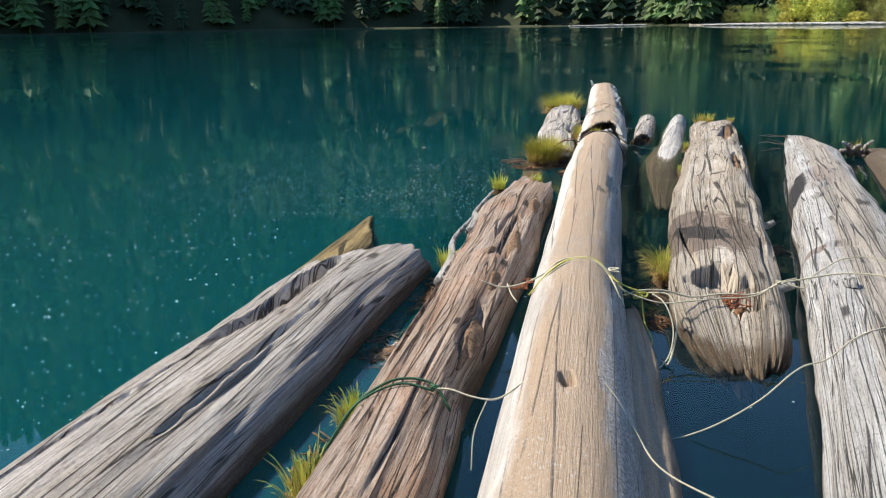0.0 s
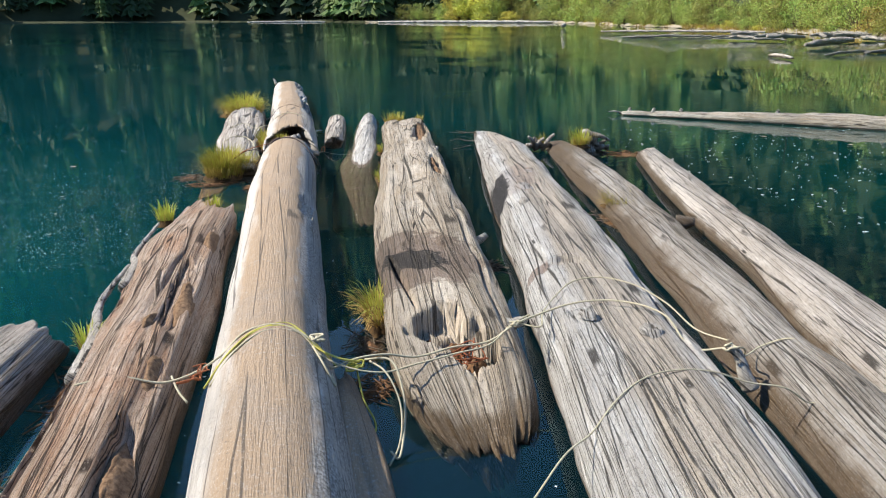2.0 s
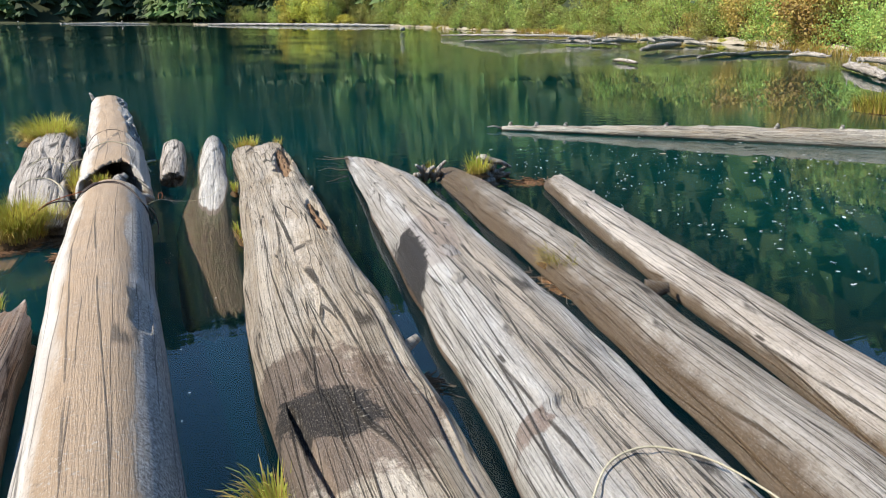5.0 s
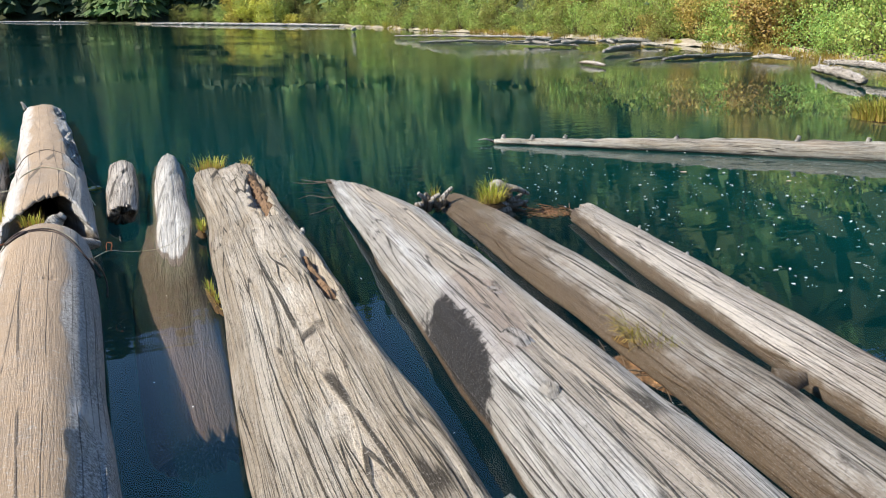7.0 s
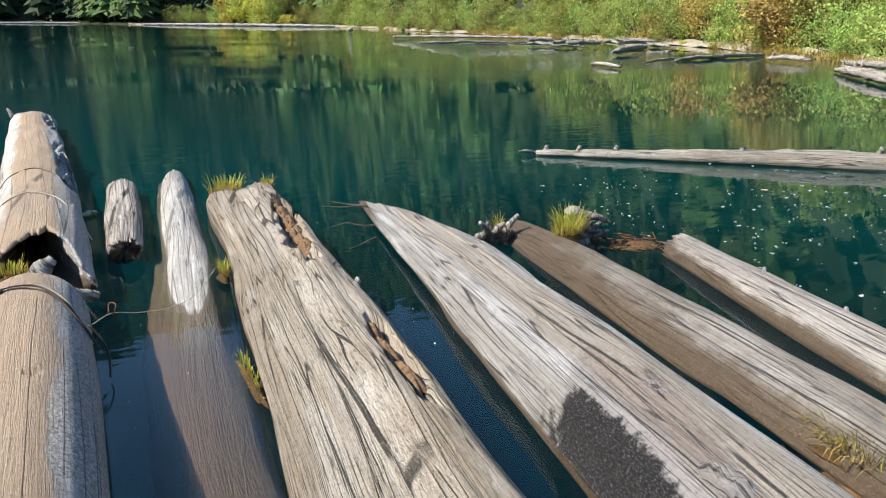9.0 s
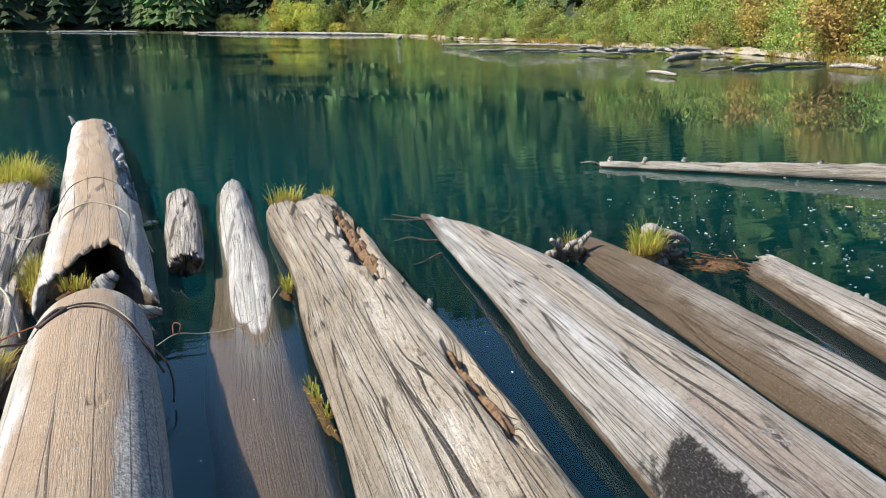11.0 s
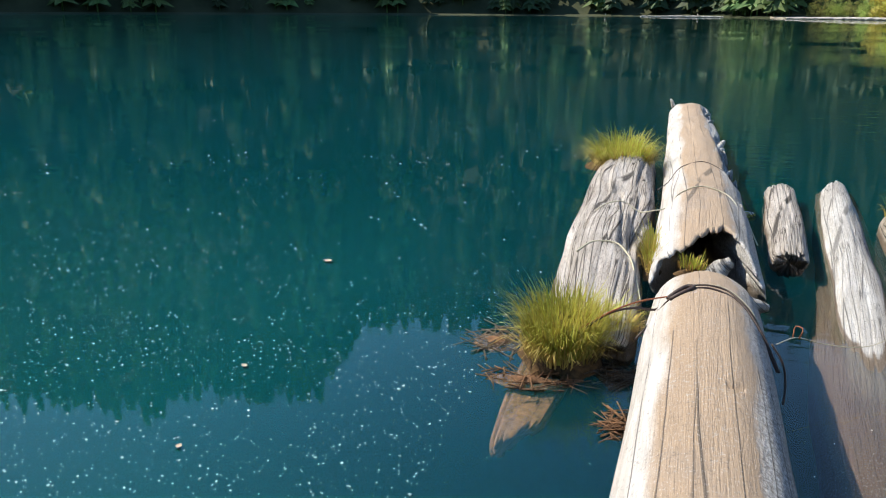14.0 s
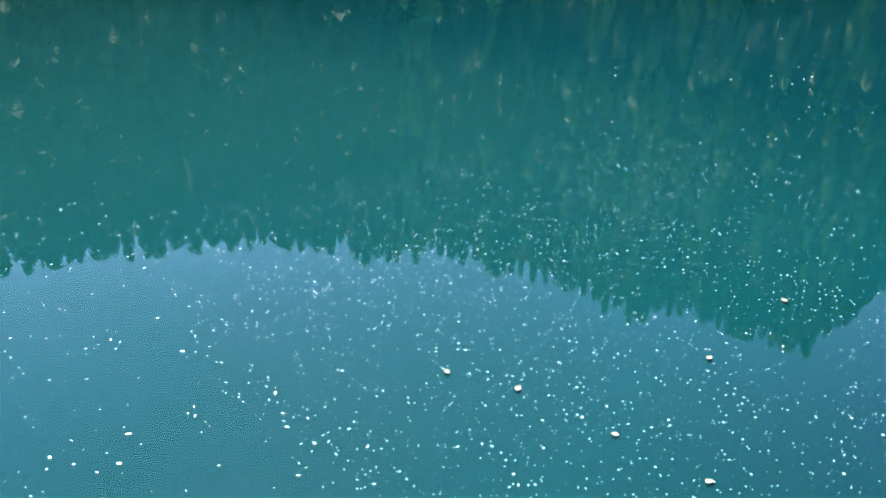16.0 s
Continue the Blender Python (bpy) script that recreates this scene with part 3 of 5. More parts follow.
def fir_shape(h, w, rng, tiers=7, sides=7):
    """A far conifer: a thin trunk and ragged drooping tiers."""
    V, F = [], []
    for k in range(tiers):
        f = k / tiers
        z0 = h * (0.10 + 0.86 * f)
        z1 = z0 + h * 0.24 * (1 - 0.45 * f)
        r = w * (1 - f) ** 0.85 + 0.12
        b = len(V)
        V.append((rng.uniform(-.1, .1), rng.uniform(-.1, .1), min(z1, h)))
        o = rng.uniform(0, 6)
        for q in range(sides * 2):
            a = o + q * np.pi / sides
            rr = r * (rng.uniform(0.85, 1.2) if q % 2 else rng.uniform(0.4, 0.6))
            V.append((rr * np.cos(a), rr * np.sin(a), z0 + (0 if q % 2 else 0.06 * h * (1 - f)) - rng.uniform(0, 0.03) * h))
        F += [(b, b + 1 + q, b + 1 + (q + 1) % (sides * 2)) for q in range(sides * 2)]
    b = len(V)
    V += [(0.015 * h * np.cos(a), 0.015 * h * np.sin(a), z) for z in (-0.5, h * 0.5) for a in (0, 2.1, 4.2)]
    F += [(b + i, b + (i + 1) % 3, b + 3 + (i + 1) % 3, b + 3 + i) for i in range(3)]
    return np.array(V), F


def build_far_woods():
    rng = np.random.RandomState(4)
    kinds = [fir_shape(1.0, rng.uniform(0.09, 0.15), rng, 7, 5) for _ in range(6)]
    shapes, lit = [], []
    for i in range(5700):
        az = rng.uniform(-100, 75) if i < 5300 else rng.uniform(-180, 180)
        r = 3 + 265 * rng.rand() ** 1.1
        if 8 < az < 120 and r < 14:
            r += 14
        p = at_shore(az, r)
        h = rng.uniform(9, 20) * (1.15 if r > 230 else 1)
        v, f = kinds[rng.randint(6)]
        a = rng.uniform(0, 6.28)
        ca, sa = math.cos(a), math.sin(a)
        q = v * (h, h, h)
        q = np.stack([q[:, 0] * ca - q[:, 1] * sa, q[:, 0] * sa + q[:, 1] * ca, q[:, 2]], -1) + p
        # strips up the slope between the firs get a lighter colour for sunlight
        stand = float(vnoise(az * 0.45 + 3, 0.5, 17)) * 0.6 + float(vnoise(az * 1.3, 2.5, 18)) * 0.4
        sunny = stand > 0.47 if 9 < az < 90 else stand > 0.52 and -60 < az < 9
        (lit if sunny and i % 6 else shapes).append((q, f))
    for part_shapes, name, m, lab in ((shapes, "far_woods", M_FIR, "dense dark fir forest covering the slopes round the lake"), (lit, "far_mixed_woods", M_LIT_WOODS, "mixed forest on the slope, sunlight put into its lighter green")):
        V, F = joined(part_shapes)
        tagged(mesh_ob(name, V, F, m, smooth=False), lab, "forest", kind="stuff")


build_far_woods()


# ---- the logs ----
def make_log(name, label, material, st, group="logs of the raft", **kw):
    V, F, U = log_shape(st, **kw)
    at = (0.5 * (st[0][1] + st[0][2]), st[0][0], 0)
    thing = empty(name, at, label, "log", group)
    mesh_ob("body", V, F, material, thing, at=at, uvs=U)
    return thing


def hollow(cx, cy, ax, ay, depth, turn=0.0, seed=0):
    ct, s_t = math.cos(radians(turn)), math.sin(radians(turn))

    def go(X, Y, Z, U):
        dx, dy = X - cx, Y - cy
        u, v = (dx * ct + dy * s_t) / ax, (-dx * s_t + dy * ct) / ay
        r = np.sqrt(u * u + v * v) + 0.45 * (vnoise(X * 9 + 2 * Y, Y * 5 - X, seed + 40) - 0.5) + 0.35 * (vnoise(X * 17 + Y * 3, Y * 9 - X * 3, seed + 42) - 0.5)
        k = np.clip((1.0 - r) / 0.3, 0, 1) * (U > 0)
        k = k * k * (3 - 2 * k)
        return Z - depth * k * (0.75 + 0.5 * vnoise(X * 22 + Y * 5, Y * 10, seed + 41))
    return go


def extras(*fs):
    def go(X, Y, Z, L, U):
        for f in fs:
            Z = f(X, Y, Z, U)
        return X, Y, Z
    return go


LOG_A = make_log("leaning_log", "weathered grey log with a split end, half afloat", M_GREY,
    [(0.5, -2.25, -1.45, .30, .02), (3, -2.15, -1.38, .30, .02), (4.4, -2.08, -1.30, .31, .02), (5.5, -2.01, -1.20, .31, .02), (6.4, -1.95, -1.15, .30, .02), (7.35, -1.80, -1.05, .26, .02)],
    p=2.3, seed=3, far=lambda L: np.where(L < -0.35, -0.62, np.where(L < 0.55, -0.75 + 0.85 * (L + 0.35), 0.0)), jag=0.12, crack=0.03, lump=0.025,
    extra=extras(hollow(-1.62, 6.05, .085, .80, .26, -10, 1), hollow(-1.80, 4.9, .03, 1.0, .08, -8, 2), hollow(-1.45, 5.3, .015, 1.0, .04, -5, 61)))
LOG_B = make_log("rotting_log", "reddish brown rotting log with splintered edges", M_RED,
    [(0.5, -.93, -.50, .30, .02), (4.5, -.90, -.45, .31, .02), (5.3, -.90, -.45, .31, .02), (6.2, -.90, -.37, .31, .02), (6.9, -.90, -.36, .31, .02), (8.7, -.88, -.32, .30, .02), (9.9, -.76, -.26, .27, .02)],
    p=2.6, seed=8, far=lambda L: -0.25 * (L > 0.35) - 0.2 * (L < -0.5), jag=0.2, crack=0.05, lump=0.035,
    extra=extras(hollow(-.50, 5.6, .07, .5, .05, 0, 3), hollow(-.50, 7.6, .05, .7, .035, 0, 4), hollow(-.82, 6.5, .03, 1.6, .05, 0, 5)))
LOG_C = make_log("walking_log", "long tan log worn smooth along its crown", M_TAN,
    [(0.3, -.34, .28, .43, .10), (4.5, -.31, .28, .43, .10), (6.8, -.28, .28, .42, .10), (8.4, -.25, .31, .42, .10), (10.4, -.22, .38, .42, .10), (11.7, -.17, .43, .41, .10), (12.35, -.13, .45, .385, .10), (12.65, -.10, .43, .26, .06)],
    p=2.05, seed=12, jag=0.05, crack=0.005, cracks=0.5, lump=0.012, nu=170,
    extra=extras(hollow(0.25, 9.1, .06, .36, .03, -4, 6), hollow(-.01, 4.95, .035, .07, .06, 20, 7), hollow(.19, 10.95, .03, .02, .03, 0, 8)))
LOG_D = make_log("broken_log_end", "broken off hollow end of the tan log with ragged bark", M_TAN,
    [(12.75, -.14, .52, .40, .10), (14, -.10, .56, .39, .10), (17, -.06, .60, .36, .10), (21.0, -.02, .60, .32, .08)],
    p=2.05, seed=15, near=lambda L: 0.48 * np.clip(1 - ((L - 0.25) / 0.6) ** 2, 0, 1), deep=1.2, jag=0.10, crack=0.012, lump=0.02,
    extra=extras(hollow(.52, 16.2, .08, 1.6, .12, 0, 9), hollow(.5, 20, .07, .8, .1, 0, 10)))
LOG_E = make_log("sunken_log", "half sunken brown log with a bleached tip above water", M_SUNK,
    [(9.8, .50, .94, -.13, -.34), (10.8, .54, 1.03, -.09, -.32), (11.6, .61, 1.15, -.03, -.28), (12.0, .67, 1.22, .005, -.26), (12.8, .80, 1.33, .06, -.24), (13.6, .95, 1.42, .10, -.22), (15.0, 1.16, 1.58, .125, -.18), (16.3, 1.38, 1.72, .15, -.16)],
    p=1.75, tuck=0.1, seed=19, jag=0.11, crack=0.015, lump=0.02)
LOG_S = make_log("short_log", "short round grey log floating free", M_GREY,
    [(13.55, .64, .89, .20, .06), (15.75, .84, 1.13, .21, .06)], p=2.0, seed=23, jag=0.11, crack=0.03, lump=0.03, nu=90)
LOG_F = make_log("charred_log", "broad flat cracked log with a burnt hollow and ragged rotten end", M_BURN5,
    [(6.02, .70, 1.06, .02, -.14), (6.18, .62, 1.14, .11, -.08), (6.35, .57, 1.18, .20, -.03), (6.6, .55, 1.2, .26, .0), (7.0, .56, 1.25, .28, .09), (7.7, .62, 1.33, .29, .09), (8.6, .70, 1.44, .30, .09), (9.5, .81, 1.56, .31, .09), (10.5, .98, 1.71, .32, .06), (11.4, 1.10, 1.81, .32, .06), (12.5, 1.28, 1.94, .31, .06), (14.85, 1.60, 2.25, .22, .0)],
    p=3.2, seed=27, near=lambda L: 0.15 * np.abs(L) ** 3, jag=0.12, crack=0.034, lump=0.025, nu=190,
    extra=extras(hollow(.78, 6.78, .14, .22, .13, 0, 11), hollow(.92, 6.58, .13, .20, .15, 0, 12), hollow(1.90, 13.3, .10, 1.4, .11, -12, 13), hollow(1.58, 10.7, .07, .5, .08, -8, 14),
                 hollow(.95, 8.02, .24, .14, .02, 0, 15), hollow(.72, 7.5, .02, .5, .05, 0, 16)))
LOG_G = make_log("wide_log", "wide pale grey log with knots and a scorched patch", M_BURN6,
    [(0.5, .05, .85, .34, .03), (3.5, .62, 1.38, .36, .03), (5.2, 1.0, 1.72, .37, .03), (6.35, 1.24, 1.96, .37, .03), (7.4, 1.45, 2.14, .37, .03), (9.0, 1.76, 2.44, .36, .03), (10.3, 2.01, 2.69, .34, .03), (11.4, 2.25, 2.91, .28, .03), (12.4, 2.46, 3.06, .20, .03), (13.4, 2.68, 3.22, .14, .04), (14.5, 2.93, 3.44, .09, .01)],
    p=2.5, seed=31, far=lambda L: -1.0 * (L + 1), jag=0.06, crack=0.03, lump=0.025, nu=200,
    extra=extras(hollow(1.66, 7.36, .12, .07, .035, 10, 17), hollow(1.95, 6.9, .02, 1.2, .04, -12, 18), hollow(2.8, 8.9, .02, .5, .05, -12, 19)))
LOG_H = make_log("bent_log", "bent brown log lying low with mossy wet flank", M_BROWN,
    [(0.8, .95, 1.55, .24, .03), (3.5, 1.55, 2.10, .25, .03), (5.3, 1.96, 2.40, .26, .03), (5.8, 2.06, 2.50, .26, .03), (7.0, 2.35, 2.80, .25, .02), (7.9, 2.50, 2.98, .24, .02), (8.4, 2.62, 3.08, .23, .02), (9.9, 2.92, 3.42, .23, .02), (11.4, 3.22, 3.64, .18, .02), (12.2, 3.36, 3.82, .13, .0), (13.0, 3.52, 3.88, .08, .0)],
    p=1.8, seed=35, jag=0.10, crack=0.012, lump=0.035)
LOG_I = make_log("slender_log", "slender straight grey log with small branch stubs", M_GREY,
    [(1.0, 1.2, 1.72, .24, .04), (4.0, 2.06, 2.56, .24, .04), (6.3, 2.70, 3.18, .24, .04), (6.9, 2.86, 3.32, .24, .04), (8.3, 3.27, 3.66, .24, .04), (10.1, 3.74, 4.14, .21, .03), (11.95, 4.36, 4.66, .15, .02)],
    p=2.1, seed=39, jag=0.10, crack=0.010, lump=0.02)
LOG_J = make_log("mossy_log", "furrowed grey log overgrown with sedge at both ends", M_GREY,
    [(11.85, -.66, -.20, .16, .0), (12.8, -.70, -.17, .27, .0), (15.3, -.74, -.14, .31, .0), (17.1, -.68, -.16, .26, .0)],
    p=2.4, seed=43, jag=0.12, crack=0.065, lump=0.03)


# ---- smaller parts of the logs ----
LOGS = []


def crown(x, y, low=0.2):
    """Height of the log surface under (x, y), or low over open water."""
    best = low
    for tab, p in LOGS:
        if tab[0][0] <= y <= tab[0][-1]:
            xl, xr, zt, zc = (float(np.interp(y, tab[0], tab[k])) for k in (1, 2, 3, 4))
            L = (x - (xl + xr) / 2) / ((xr - xl) / 2)
            if abs(L) < 0.98:
                best = max(best, zc + (zt - zc) * (1 - abs(L) ** p) ** (1 / p))
    return best


def side_piece(thing, name, material, st, label="", **kw):
    V, F, U = log_shape(st, **kw)
    return mesh_ob(name, V, F, material, thing, label, uvs=U)


side_piece(LOG_C, "side_slab", M_TAN, [(0.6, .10, .40, .15, .0), (4.5, .12, .41, .15, .0), (5.4, .14, .42, .14, .0), (6.0, .18, .41, .13, .0), (6.7, .24, .36, .10, -.01)],
           "splintered slab along the waterline", seed=51, p=2.4, jag=0.06, crack=0.03, lump=0.03, nu=80)


def nub_shape(base, tip, r0, r1, seed):
    b, t = np.array(base, float), np.array(tip, float)
    rng = np.random.RandomState(seed)
    mid = (b + t) / 2 + rng.uniform(-.3, .3, 3) * np.linalg.norm(t - b) * 0.4
    V, F = tube_shape([b - (t - b) * 0.4, b, mid, t], [r0 * 1.3, r0, (r0 + r1) / 2, r1], 9, 0, 0.012)
    V = V + 0.25 * r0 * (np.stack([vnoise(V[:, k] * 60 + k, V[:, (k + 1) % 3] * 60, seed) for k in range(3)], -1) - 0.5)
    return V, F


def nub(thing, base, tip, r0, r1, seed, m=M_GREY, name="branch_stub"):
    V, F = nub_shape(base, tip, r0, r1, seed)
    uv = np.stack([V[:, 0] + V[:, 2], V[:, 1]], -1)
    mesh_ob(name, V, F, m, thing, uvs=uv)


nub(LOG_F, (1.40, 8.45, .15), (1.50, 8.47, .19), .035, .022, 1, M_PALE)
nub(LOG_F, (1.16, 6.88, .18), (1.27, 6.86, .21), .035, .02, 2, M_PALE)
nub(LOG_F, (1.74, 11.6, .24), (1.80, 11.68, .29), .03, .012, 3, M_PALE)
for k, fy in enumerate((6.6, 7.4, 8.1, 8.9, 9.6, 10.3, 11.0)):
    fx = 0.281 * fy + 1.27
    nub(LOG_I, (fx - .06, fy, .13), (fx - .02, fy + .02, .17), .02, .010, 140 + k, M_PALE)
nub(LOG_H, (2.03, 6.10, .18), (1.97, 6.15, .31), .03, .016, 8, M_PALE)
nub(LOG_H, (3.20, 8.75, .10), (3.28, 8.70, .12), .06, .03, 9, M_BROWN)
nub(LOG_D, (.02, 20.9, .28), (-.02, 20.95, .36), .03, .015, 10)
_rf = np.random.RandomState(6)
for k in range(8):
    fy = 13.8 + k * 0.85 + _rf.uniform(-.3, .3)
    nub(LOG_D, (.46, fy, .25), (.50 + _rf.uniform(-.02, .04), fy + _rf.uniform(.15, .5), .24 + _rf.uniform(-.03, .04)), _rf.uniform(.02, .045), .015, 20 + k, M_PALE, "bark_flake")
nub(LOG_C, (.20, 12.55, .22), (.30, 12.75, .30), .07, .04, 31, M_PALE, "splinter")
nub(LOG_C, (.36, 12.5, .14), (.52, 12.62, .10), .06, .02, 32, M_PALE, "splinter")
nub(LOG_B, (-.88, 7.2, .16), (-.90, 8.3, .19), .03, .01, 33, M_PALE, "splinter")
nub(LOG_B, (-.86, 8.3, .18), (-.84, 9.2, .22), .03, .01, 34, M_PALE, "splinter")
nub(LOG_B, (-.89, 4.2, .09), (-.90, 5.4, .12), .03, .010, 35, M_PALE, "splinter")


for k, (b0, t0) in enumerate((((2.80, 14.15, .06), (2.52, 14.32, .05)), ((2.84, 14.2, .05), (2.66, 14.5, .04)), ((2.62, 13.6, .03), (2.40, 13.75, .01)), ((2.50, 13.2, .02), (2.30, 13.1, .01)))):
    nub(LOG_G, b0, t0, .007, .003, 160 + k, M_GREY, "twig")


def rings_of_knot(thing, x, y, r, seed, m):
    """A raised knot with a sunken heart on a log's crown."""
    z = crown(x, y) - 0.014
    r = r * 0.6
    n, V, F = 28, [], []
    prof = [(1.7, -0.01), (1.25, 0.008), (1.0, 0.022), (0.75, 0.014), (0.55, 0.020), (0.3, 0.004), (0.05, 0.008)]
    for q, (f, h) in enumerate(prof):
        for k in range(n):
            a = 2 * np.pi * k / n
            rr = r * f * (1 + 0.25 * (float(vnoise(2 * math.cos(a) + 5, 2 * math.sin(a) + q * 0.4, seed)) - 0.5))
            V.append((x + rr * math.cos(a), y + 1.5 * rr * math.sin(a), z + h + 0.01 * float(vnoise(8 * math.cos(a), 8 * math.sin(a) + q, seed))))
    for q in range(len(prof) - 1):
        F += [(q * n + k, q * n + (k + 1) % n, (q + 1) * n + (k + 1) % n, (q + 1) * n + k) for k in range(n)]
    F.append(tuple(range((len(prof) - 1) * n, len(prof) * n)))
    V = np.array(V)
    mesh_ob("knot", V, F, m, thing, uvs=V[:, :2] * 1.5)


def floating_pieces():
    # broken plank beyond the split log
    V, F, U = log_shape([(7.0, -2.00, -1.66, .10, .0), (7.6, -1.99, -1.64, .08, -.01), (8.9, -1.97, -1.72, .05, -.03)], p=4, seed=61, far=lambda L: -0.9 * (L + 1) / 2, jag=0.08, crack=0.03, lump=0.01, nu=90)
    t = empty("broken_plank", (-1.85, 7.0, 0), "wet yellow-brown broken plank afloat beside a log", "plank")
    mesh_ob("body", V, F, M_OCHRE, t, uvs=U)
    V, F, U = log_shape([(6.75, -1.74, -1.52, .12, .0), (7.2, -1.73, -1.55, .10, -.01), (7.65, -1.73, -1.60, .05, -.03)], p=4, seed=64, far=lambda L: -0.25 * (L + 1) / 2, jag=0.07, crack=0.03, lump=0.01, nu=70)
    mesh_ob("splinter", V, F, M_OCHRE, t, uvs=U)
    # slab under the sedge clump, just below the surface
    V, F, U = log_shape([(11.0, -.76, -.58, -.11, -.18), (11.5, -.76, -.50, -.07, -.16), (12.0, -.72, -.42, .0, -.1)], p=4, seed=62, near=lambda L: 0.12 * (L + 1), jag=0.05, crack=0.05, lump=0.02, nu=90)
    t = empty("sunken_slab", (-.66, 11.5, -.2), "brown wooden slab lying just under the water", "plank")
    mesh_ob("body", V, F, M_ROT, t, uvs=U)
    # far floating log with branch stubs
    pts = [(6.02, 15.95, .02), (7.6, 14.62, .06), (9.6, 12.95, .06), (12.5, 10.5, .05), (15.0, 8.4, .03)]
    V, F = tube_shape(pts, [.05, .09, .14, .175, .19, .20, .21, .21], 20, 0, 0.05)
    V = V + 0.016 * (np.stack([vnoise(V[:, 0] * 6 + 9 * V[:, 2], V[:, 1] * 5, 70 + k) for k in range(3)], -1) - 0.5) * 2
    t = empty("floating_log", (10, 12.6, 0), "long pale bleached trunk floating on the lake", "log")
    s = (V[:, 0] - 6) * 0.77 - (V[:, 1] - 16) * 0.64
    mesh_ob("body", V, F, M_CREAM, t, uvs=np.stack([V[:, 2] * 2 + (V[:, 0] * 0.64 + V[:, 1] * 0.77), s], -1))
    for k, f in enumerate((0.05, 0.32, 0.62, 1.6, 2.6, 3.15, 3.7, 4.3)):
        x, y = 6.05 + f * 1.19, 15.93 - f * 1.0
        zt = .08 + .055 * f
        zt = min(zt - .02, .21)
        nub(t, (x, y, zt - .04), (x + .02, y - .02, zt + .07), .04, .025, 80 + k, M_PALE)
    nub(t, (6.02, 15.95, .03), (5.80, 16.05, .05), .02, .006, 90, M_PALE)


LOGS += [(np.array(st).T, p) for st, p in (
    ([(0.5, -2.25, -1.45, .30, .02), (5.5, -2.01, -1.20, .31, .02), (7.35, -1.80, -1.05, .26, .02)], 2.3),
    ([(0.5, -.93, -.50, .30, .02), (5.3, -.90, -.45, .31, .02), (6.9, -.90, -.36, .31, .02), (9.9, -.76, -.26, .27, .02)], 2.6),
    ([(0.3, -.34, .28, .43, .10), (6.8, -.28, .28, .42, .10), (8.4, -.25, .31, .42, .10), (10.4, -.22, .38, .42, .10), (12.55, -.12, .46, .39, .10)], 2.05),
    ([(12.75, -.14, .52, .40, .10), (17, -.06, .60, .36, .10), (21.0, -.02, .60, .32, .08)], 2.05),
    ([(6.15, .60, 1.16, .24, .0), (7.0, .56, 1.25, .28, .0), (8.6, .70, 1.44, .30, .0), (10.5, .96, 1.76, .32, .0), (12.5, 1.28, 1.98, .31, .0), (14.85, 1.60, 2.25, .22, .0)], 3.2),
    ([(0.5, .05, .85, .34, .14), (3.5, .62, 1.38, .36, .14), (6.35, 1.24, 1.96, .37, .14), (9.0, 1.76, 2.44, .36, .14), (10.3, 2.01, 2.69, .34, .13), (12.4, 2.46, 3.06, .20, .08), (14.5, 2.93, 3.44, .09, .01)], 2.7),
    ([(0.8, .95, 1.55, .24, .03), (5.8, 2.06, 2.50, .26, .03), (8.4, 2.62, 3.08, .23, .02), (13.0, 3.44, 3.86, .17, .0)], 2.2),
    ([(1.0, 1.2, 1.72, .24, .04), (6.9, 2.86, 3.32, .24, .04), (12.0, 4.36, 4.72, .20, .03)], 2.1),
    ([(11.85, -.66, -.20, .16, .0), (12.8, -.70, -.17, .27, .0), (15.3, -.74, -.14, .31, .0), (17.1, -.68, -.16, .26, .0)], 2.4))]
for thing, x, y, r, m in ((LOG_G, 1.47, 6.54, .045, M_BURN6), (LOG_G, 1.89, 8.82, .04, M_BURN6), (LOG_G, 2.26, 9.84, .055, M_BURN6), (LOG_G, 2.04, 9.30, .07, M_BURN6),
                          (LOG_F, 1.46, 11.03, .03, M_BURN5), (LOG_G, 1.66, 6.27, .05, M_BURN6)):
    rings_of_knot(thing, x, y, r, int(x * 100), m)
floating_pieces()


def rot(thing, spots, m=M_ROT):
    """Crumbled rotten wood lying in a log's hollows."""
    sh = []
    for k, (x, y, rx, ry, sink) in enumerate(spots):
        sh.append(mat_shape(x, y, crown(x, y) - sink, rx, ry, .03, 300 + k))
    V, F = joined(sh)
    tagged(mesh_ob("rotten_heart", V, F, m, thing, "crumbly brown rotten wood"), kind="stuff")


def mat_shape(cx, cy, z, rx, ry, h, seed):
    nr, na = 10, 30
    f = np.repeat(np.linspace(0, 1, nr), na)
    a = np.tile(np.linspace(0, 2 * np.pi, na, endpoint=False), nr)
    w = 0.75 + 0.5 * vnoise(2.2 * np.cos(a) + 9, 2.2 * np.sin(a) + 9, seed)
    x, y = cx + rx * f * w * np.cos(a), cy + ry * f * w * np.sin(a)
    zz = z + h * (1 - f * f) * (0.5 + 0.6 * vnoise(x * 18, y * 18, seed) + 0.5 * vnoise(x * 60, y * 60, seed)) - 0.03 * f
    F = [(i * na + k, (i + 1) * na + k, (i + 1) * na + (k + 1) % na, i * na + (k + 1) % na) for i in range(nr - 1) for k in range(na)]
    return np.stack([x, y, zz], -1), F


